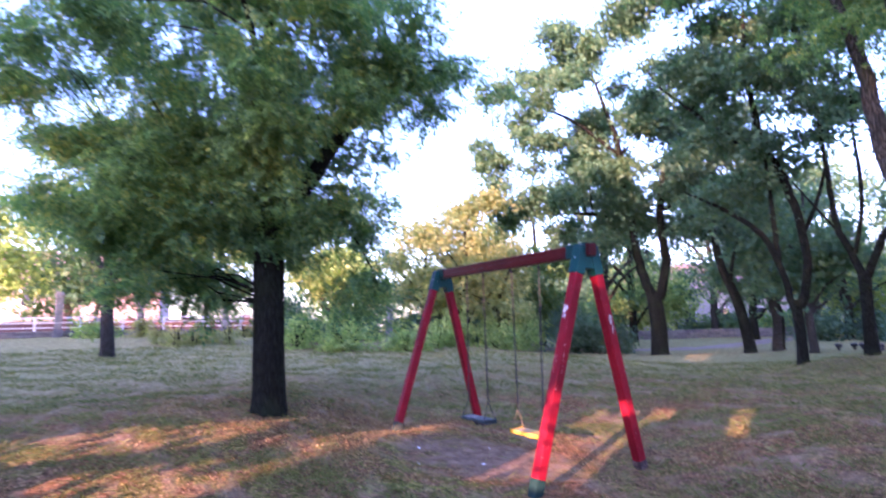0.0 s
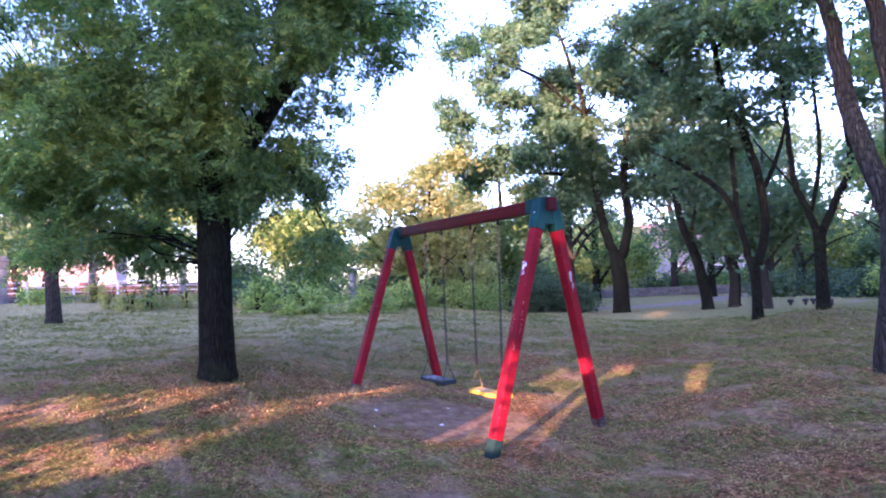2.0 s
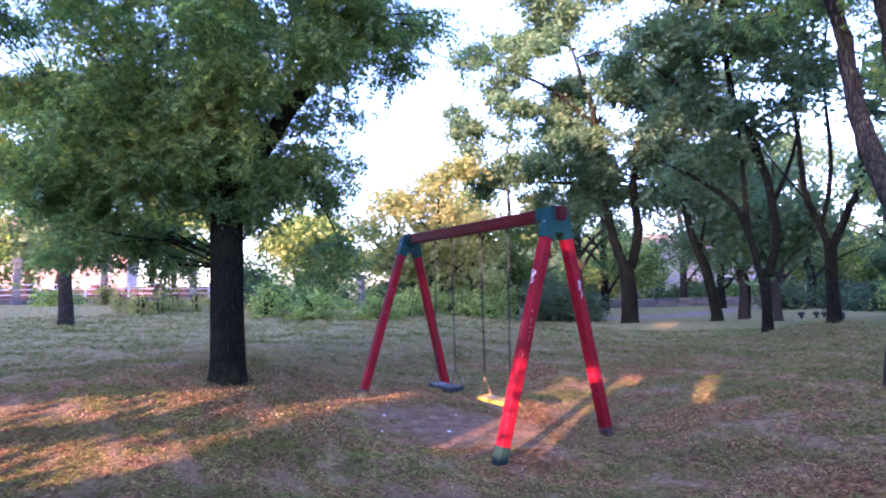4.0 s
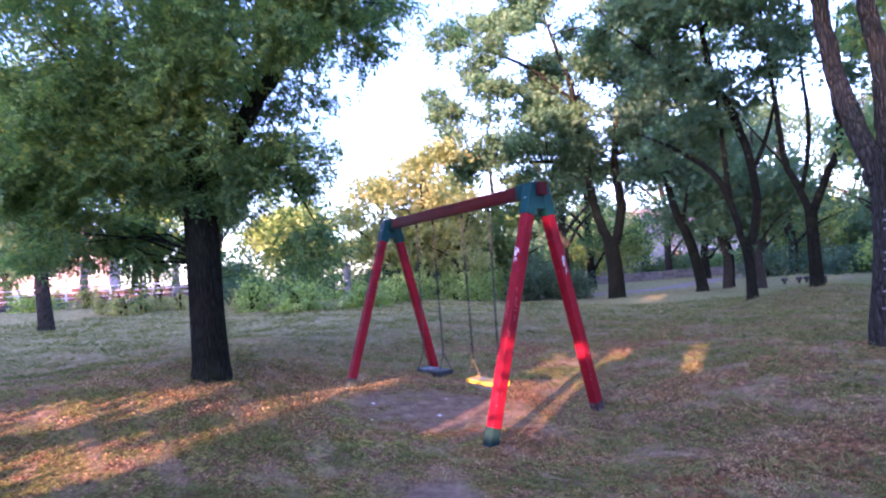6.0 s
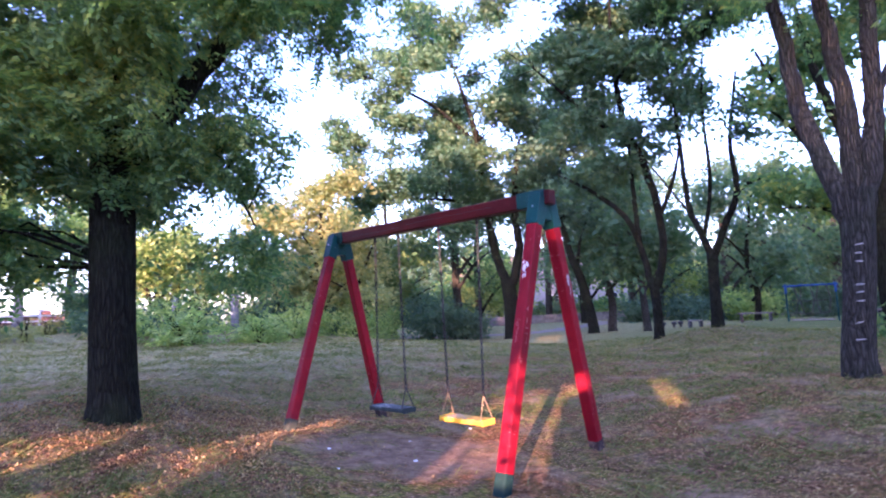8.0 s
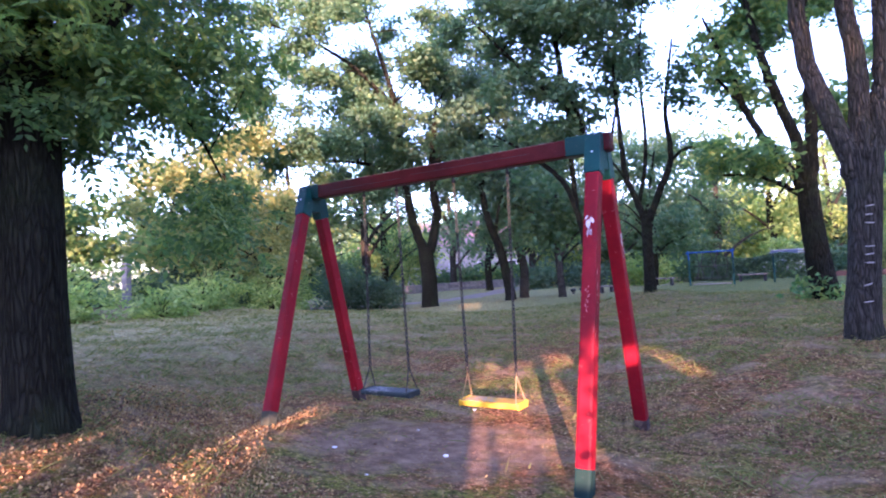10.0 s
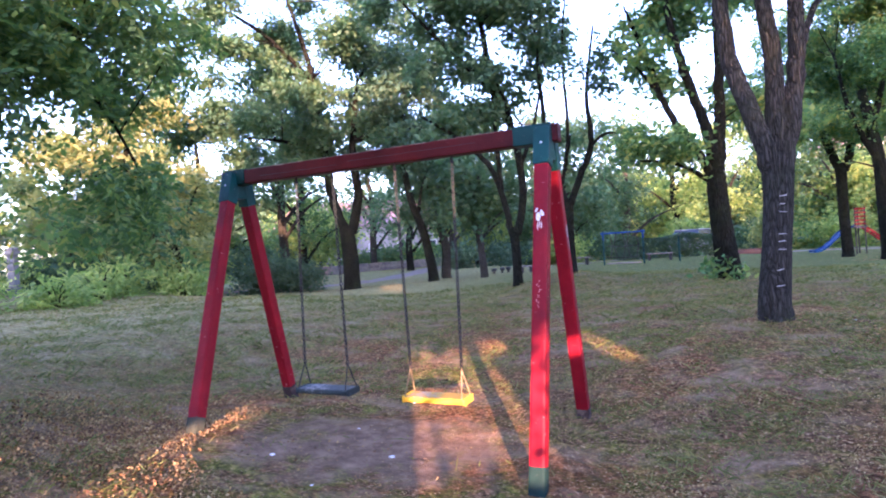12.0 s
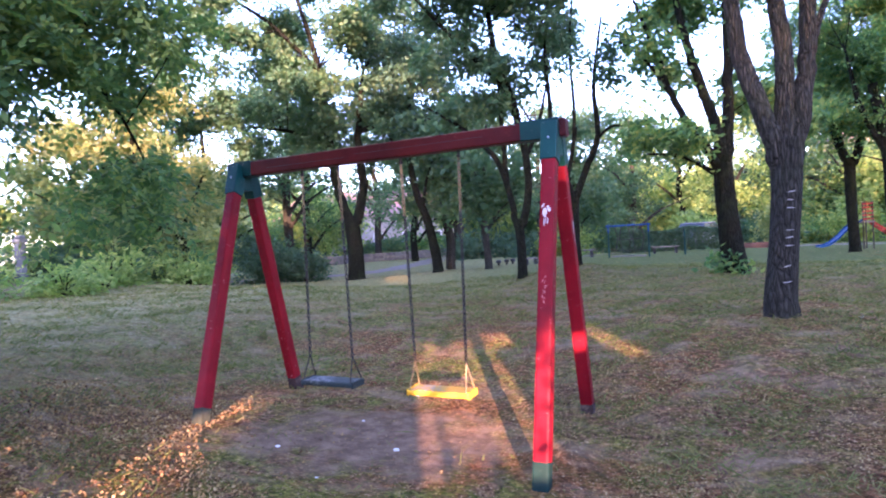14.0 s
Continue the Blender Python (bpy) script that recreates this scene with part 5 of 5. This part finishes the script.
bench(-0.7, 22.4, 8, WOOD_OLD, "low weathered wooden bench on the lawn", 0.30, 1.1)
bench(-5.75, 19.2, 30, WOOD_OLD, "low weathered wooden bench with black legs", 0.28, 0.5)
bench(-4.2, 21.6, 20, WOOD_OLD, "low weathered wooden bench with black legs", 0.36, 1.3)


def stool(x, y, tall):
    top = thing("stool", x, y, hz(x, y), "low round dark stump seat on the lawn", "stool", "round seats on the lawn")
    bm = bmesh.new()
    tube(bm, [(0, 0, -0.05), (0, 0, tall * 0.7)], [0.06, 0.055], 10)
    part("foot", bm, STEEL, top)
    bm = bmesh.new()
    tube(bm, [(0, 0, tall * 0.45), (0, 0, tall * 0.6), (0, 0, tall * 0.92), (0, 0, tall)], [0.09, 0.125, 0.125, 0.09], 14)
    part("seat", bm, BLACK, top, "", True)


for sx, sy in ((-8.0, 21.5), (-8.1, 23.0), (-7.75, 22.9)):
    stool(sx, sy, 0.26)


def sandbox(x, y, turn):
    top = thing("sandbox", x, y, hz(x, y), "low sandbox edged with faded red boards", "sandbox", turn=turn)
    for lo, hi in (((-1.2, -0.9, -0.05), (1.2, -0.8, 0.2)), ((-1.2, 0.8, -0.05), (1.2, 0.9, 0.2)), ((-1.2, -0.8, -0.05), (-1.1, 0.8, 0.2)), ((1.1, -0.8, -0.05), (1.2, 0.8, 0.2))):
        bm = bmesh.new()
        box(bm, lo, hi, 0.012)
        part("board", bm, RUST, top)
    bm = bmesh.new()
    box(bm, (-1.1, -0.8, -0.05), (1.1, 0.8, 0.09), 0.01)
    part("sand", bm, DUST, top, "trodden pale sand")


sandbox(3.2, 26.5, 10)


def slide(x, y, turn):
    top = thing("slide", x, y, hz(x, y), "playground slide tower with blue chute and red ladder", "slide", turn=turn)
    for sx in (-0.15, 0.15):
        for sy in (-0.3, 0.3):
            bm = bmesh.new()
            box(bm, (sx - 0.02, sy - 0.02, -0.1), (sx + 0.02, sy + 0.02, 1.7), 0.006)
            part("post", bm, STEEL, top)
    bm = bmesh.new()
    box(bm, (-0.2, -0.36, 0.94), (0.2, 0.36, 1.0), 0.008)
    part("platform", bm, WOOD_OLD, top)
    for i in range(5):
        bm = bmesh.new()
        box(bm, (-0.17, -0.35, 1.05 + 0.135 * i), (0.17, -0.33, 1.10 + 0.135 * i), 0.006)
        part("rung", bm, RED2, top)
    # blue chute with raised edges
    line = smooth_line([(-0.15, 0, 1.02, 0), (-0.45, 0, 0.86, 0), (-0.95, 0, 0.36, 0), (-1.25, 0, 0.17, 0), (-1.5, 0, 0.14, 0)], 18)
    bm = bmesh.new()
    prof = [(-0.24, 0.06), (-0.22, 0.0), (0.22, 0.0), (0.24, 0.06), (0.26, 0.06), (0.25, -0.025), (-0.25, -0.025), (-0.26, 0.06)]
    rings = [[bm.verts.new((p[0], a, p[2] + b)) for a, b in prof] for p in line]
    for r0, r1 in zip(rings, rings[1:]):
        for k in range(8):
            bm.faces.new((r0[k], r0[(k + 1) % 8], r1[(k + 1) % 8], r1[k]))
    part("chute", bm, BLUE, top, "blue plastic chute")
    for sy in (-0.2, 0.2):
        bm = bmesh.new()
        timber(bm, (0.18, sy, 0.98), (1.25, sy, 0.05), 0.05, 0.07, (0, 1, 0), 0.01)
        part("ramp_rail", bm, RED2, top, "red ramp rail")
    for i in range(6):
        f = (i + 0.5) / 6
        bm = bmesh.new()
        box(bm, (0.18 + 1.07 * f - 0.05, -0.2, 0.98 - 0.93 * f - 0.02), (0.18 + 1.07 * f + 0.05, 0.2, 0.98 - 0.93 * f + 0.02), 0.005)
        part("tread", bm, RED2, top)


slide(6.15, 21.2, 8)


def clipped_hedge(x0, y0, x1, y1, tall, deep, seed):
    r = np.random.default_rng(seed)
    L = math.hypot(x1 - x0, y1 - y0)
    cx, cy = (x0 + x1) / 2, (y0 + y1) / 2
    top = thing("hedge", cx, cy, hz(cx, cy), "low clipped dark green hedge behind the climbing frame", "hedge", turn=math.degrees(math.atan2(y1 - y0, x1 - x0)))
    n = int(2600 * L)
    q = r.uniform(-1, 1, (n, 3))
    face = r.integers(0, 3, n)
    q[face == 0, 1] = -1 + 0.2 * r.uniform(size=(face == 0).sum())
    q[face == 1, 2] = 1 - 0.2 * r.uniform(size=(face == 1).sum())
    c = q * np.array([L / 2, deep / 2, tall / 2]) + np.array([0, 0, tall / 2])
    c[:, 2] *= 1 + 0.08 * np.sin(c[:, 0] * 2.3)
    lv = new("foliage", quads("foliage", leaf_faces(c, 0.11, 0.1, 0.6, r), LEAF_DARK))
    lv.parent = top
    for i in range(int(L / 0.8)):
        bm = bmesh.new()
        px = -L / 2 + 0.4 + 0.8 * i
        tube(bm, [(px, 0, -0.05), (px + 0.05, 0.05, tall * 0.5), (px - 0.1, 0, tall * 0.85)], [0.03, 0.02, 0.008], 6)
        part("stem", bm, BARK, top)


clipped_hedge(-2.9, 25.4, 2.0, 26.6, 1.05, 0.9, 71)


def car(x, y, turn):
    """Parked saloon seen over the hedge."""
    top = thing("car", x, y, hz(x, y), "white parked car behind the clipped hedge", "car", turn=turn)
    sec = [(-2.05, 0.55, 0.70, 0.70), (-1.95, 0.40, 0.95, 0.82), (-1.2, 0.32, 1.0, 0.86), (1.0, 0.32, 0.98, 0.86), (1.9, 0.36, 0.86, 0.82), (2.08, 0.5, 0.68, 0.70)]
    bm = bmesh.new()
    rings = []
    for px, z0, z1, w in sec:
        rings.append([bm.verts.new(p) for p in ((px, -w, z0), (px, w, z0), (px, w * 1.03, (z0 + z1) / 2), (px, w * 0.95, z1), (px, -w * 0.95, z1), (px, -w * 1.03, (z0 + z1) / 2))])
    for r0, r1 in zip(rings, rings[1:]):
        for k in range(6):
            bm.faces.new((r0[k], r0[(k + 1) % 6], r1[(k + 1) % 6], r1[k]))
    bm.faces.new(rings[0][::-1])
    bm.faces.new(rings[-1])
    part("body", bm, CARWHITE, top)
    bm = bmesh.new()
    lo = [(-1.7, -0.8, 0.96), (0.9, -0.8, 0.96), (0.9, 0.8, 0.96), (-1.7, 0.8, 0.96)]
    hi = [(-1.25, -0.64, 1.42), (0.2, -0.64, 1.42), (0.2, 0.64, 1.42), (-1.25, 0.64, 1.42)]
    v0, v1 = [bm.verts.new(p) for p in lo], [bm.verts.new(p) for p in hi]
    for k in range(4):
        bm.faces.new((v0[k], v0[(k + 1) % 4], v1[(k + 1) % 4], v1[k]))
    part("window_band", bm, GLASSDARK, top)
    bm = bmesh.new()
    box(bm, (-1.28, -0.66, 1.41), (0.23, 0.66, 1.47), 0.025)
    part("roof", bm, CARWHITE, top)
    for px in (-1.3, 1.3):
        for sy in (-0.78, 0.78):
            bm = bmesh.new()
            tube(bm, [(px, sy - 0.1, 0.31), (px, sy + 0.1, 0.31)], [0.31, 0.31], 16)
            wheel = part("wheel", bm, BLACK, top)
            bm = bmesh.new()
            tube(bm, [(px, sy - 0.108, 0.31), (px, sy + 0.108, 0.31)], [0.18, 0.18], 12)
            part("rim", bm, GALV, wheel)


car(0.75, 30.6, 68)


shrub(4.3, 29.5, 0.9, 2.2, 555, GOLD_LEAF, "orange yellow autumn bush behind the playground", 0.2, 60)


# ---------------- marks scratched in the bark ----------------
def bark_marks():
    def strip(bm, a0, z, da, dz):
        pts = []
        for k in range(4):
            a = a0 + da * k / 3
            q = Vector((-0.58, -0.815, 0)) * math.cos(a) + Vector((0.815, -0.579, 0)) * math.sin(a)
            pts.append(Vector((0.09 * z, 0, z + dz * k / 3)) + q * 0.150)
        tube(bm, pts, [0.004, 0.006, 0.006, 0.004], 6)
    bars = [((0.05, 1.29, 0.5, 0.01), (0.05, 1.21, 0.4, 0.0), (0.05, 1.13, 0.5, -0.005)), ((0.06, 0.90, 0.5, 0.0), (0.06, 0.82, 0.46, 0.01), (0.06, 0.74, 0.5, 0.0)), ((0.02, 0.52, 0.45, 0.02), (0.0, 0.36, 0.55, 0.01))]
    for g in bars:
        for s in g:
            bm = bmesh.new()
            strip(bm, *s)
            part("bark_mark", bm, CHALK_DIM, name_tree, "pale bar scratched in the bark")


bark_marks()


# ---------------- ground cover ----------------
def patchy(x, y, seed, waves=(0.35, 1.6)):
    """Soft uneven patches, about -1 to 1."""
    r = np.random.default_rng(seed)
    out = np.zeros_like(x)
    for k in range(14):
        a, w, p = r.uniform(0, math.pi), r.uniform(*waves), r.uniform(0, 6.28)
        out += np.sin((x * math.cos(a) + y * math.sin(a)) * 6.28 / w + p + 0.8 * np.sin(1.7 * x - 1.3 * y + k))
    return out / 3.2


def litter():
    r = np.random.default_rng(51)
    sets = [((-2.9, -2.4), 1.3, 17000), ((-2.2, -1.0), 0.7, 9000), ((-3.0, -1.0), 1.6, 5000), ((-2.0, -3.2), 2.0, 6000), ((0.3, -1.6), 1.8, 9000), ((1.2, 1.8), 2.0, 7000), ((-0.5, 2.5), 2.5, 6000), ((1.6, 3.2), 0.9, 2500),
            ((-4, 4), 5.0, 12000), ((3.0, 0.5), 2.2, 8000), ((1.44, 9.4), 2.0, 1500), ((1.5, -2.0), 1.2, 24000), ((2.0, -0.6), 1.8, 26000), ((-5, 9), 6, 9000), ((2.5, 1.5), 2.5, 9000), ((-3.4, -3.4), 1.6, 8000), ((-0.5, -2.2), 1.4, 9000),
            ((-6, 1), 4.0, 16000), ((-10, 6), 4.0, 12000), ((0, 7), 3.5, 14000), ((1.61, 2.95), 0.45, 2500), ((-3.31, 9.9), 0.5, 900), ((-12.67, 16.5), 0.9, 900), ((-9.4, 17.7), 0.6, 500), ((5.95, 16.6), 0.7, 700), ((1.44, 9.3), 0.6, 900)]
    xy = np.concatenate([r.normal(size=(n, 2)) * s + np.array(c) for c, s, n in sets])
    worn = ((xy[:, 0] + 1.05) / 1.35) ** 2 + ((xy[:, 1] + 0.45) / 1.05) ** 2
    keep = (worn > 1.25) | (r.uniform(size=len(xy)) < 0.05)
    keep &= (patchy(xy[:, 0], xy[:, 1], 9) + r.normal(size=len(xy)) * 0.3 > -0.25) | (np.linalg.norm(xy - np.array([-2.4, -1.7]), axis=1) < 1.6)
    xy = xy[keep]
    c = np.column_stack([xy, height(xy[:, 0], xy[:, 1]) + 0.012])
    n = len(c)
    d = unit(np.column_stack([r.normal(size=(n, 2)), r.normal(size=n) * 0.22]))
    w = unit(np.cross(d, np.column_stack([r.normal(size=(n, 2)) * 0.25, np.ones(n)])))
    s = (0.008 + 0.011 * r.uniform(0, 1, n) ** 2.4)[:, None] * (1 + np.linalg.norm(xy - np.array([2.2, -4.0]), axis=1) / 12)[:, None]
    up = np.array([0, 0, 1.0]) * s * r.uniform(0, 0.75, (n, 1)) * np.where(np.linalg.norm(xy - np.array([-2.4, -1.7]), axis=1) < 2.2, 1.0, 0.35)[:, None]
    V = np.stack([c - d * s * 0.5, c - w * s * 0.3 + up, c + d * s * 0.5 + up * 0.4, c + w * s * 0.3], 1)
    tagged(new("fallen_leaves", quads("fallen_leaves", V, LITTER)), "dry brown and yellow fallen leaves scattered on the lawn", "fallen leaves", kind="stuff")


def grass():
    r = np.random.default_rng(52)
    n = 440000
    rad = 18.2 * r.uniform(0, 1, n) ** 1.35
    ang = r.uniform(radians(-20), radians(225), n)
    x, y = 2.2 + rad * np.cos(ang), -4.2 + rad * np.sin(ang)
    # tufts gather in patches and leave the worn earth bare
    patch = patchy(x, y, 5)
    worn = ((x + 1.3) / 1.75) ** 2 + ((y + 0.35) / 1.36) ** 2
    worn2 = ((x - 0.75) / 0.8) ** 2 + ((y + 1.75) / 0.5) ** 2
    keep = (patch + r.normal(size=n) * 0.22 > 0.05) & ((worn > 1) | (r.uniform(size=n) < 0.03)) & (worn2 > 0.8)
    x, y, rad = x[keep], y[keep], rad[keep]
    n = len(x)
    c = np.column_stack([x, y, height(x, y) - 0.004])
    h = r.uniform(0.012, 0.042, n) * (1 + rad / 16)
    lean = r.normal(size=(n, 2)) * 1.5
    side = unit(np.column_stack([r.normal(size=(n, 2)), np.zeros(n)])) * (0.0017 * (1 + rad / 4.0))[:, None]
    tip = c + np.column_stack([lean * h[:, None], h])
    mid = (c + tip) / 2 + np.column_stack([np.zeros((n, 2)), h * 0.12])
    V = np.stack([c - side, c + side, mid + side * 0.8, tip], 1)
    tagged(new("grass", quads("grass", V, BLADE)), "short sparse dry green grass tufts", "grass", kind="stuff")


litter()
grass()


def scrap(x, y, s, seed, label="crumpled white paper scrap on bare earth"):
    r = np.random.default_rng(seed)
    bm = bmesh.new()
    bmesh.ops.create_grid(bm, x_segments=3, y_segments=3, size=s)
    for v in bm.verts:
        v.co += Vector((*(r.normal(size=2) * s * 0.15), abs(r.normal()) * s * 0.35))
    bmesh.ops.solidify(bm, geom=bm.faces[:], thickness=0.002)
    ob = shape("paper_scrap", bm, PAPER)
    ob.matrix_world = pose(x, y, hz(x, y) + 0.006, 0, 0, r.uniform(0, 180))
    tagged(ob, label, "paper scrap", "paper scraps")


for i, (sx, sy, s) in enumerate(((-1.06, -0.56, 0.026), (-1.75, -0.95, 0.022), (-1.62, -0.1, 0.016), (-1.55, 0.72, 0.02), (2.3, 3.0, 0.026), (-1.2, -1.25, 0.012))):
    scrap(sx, sy, s * 0.62, 600 + i)
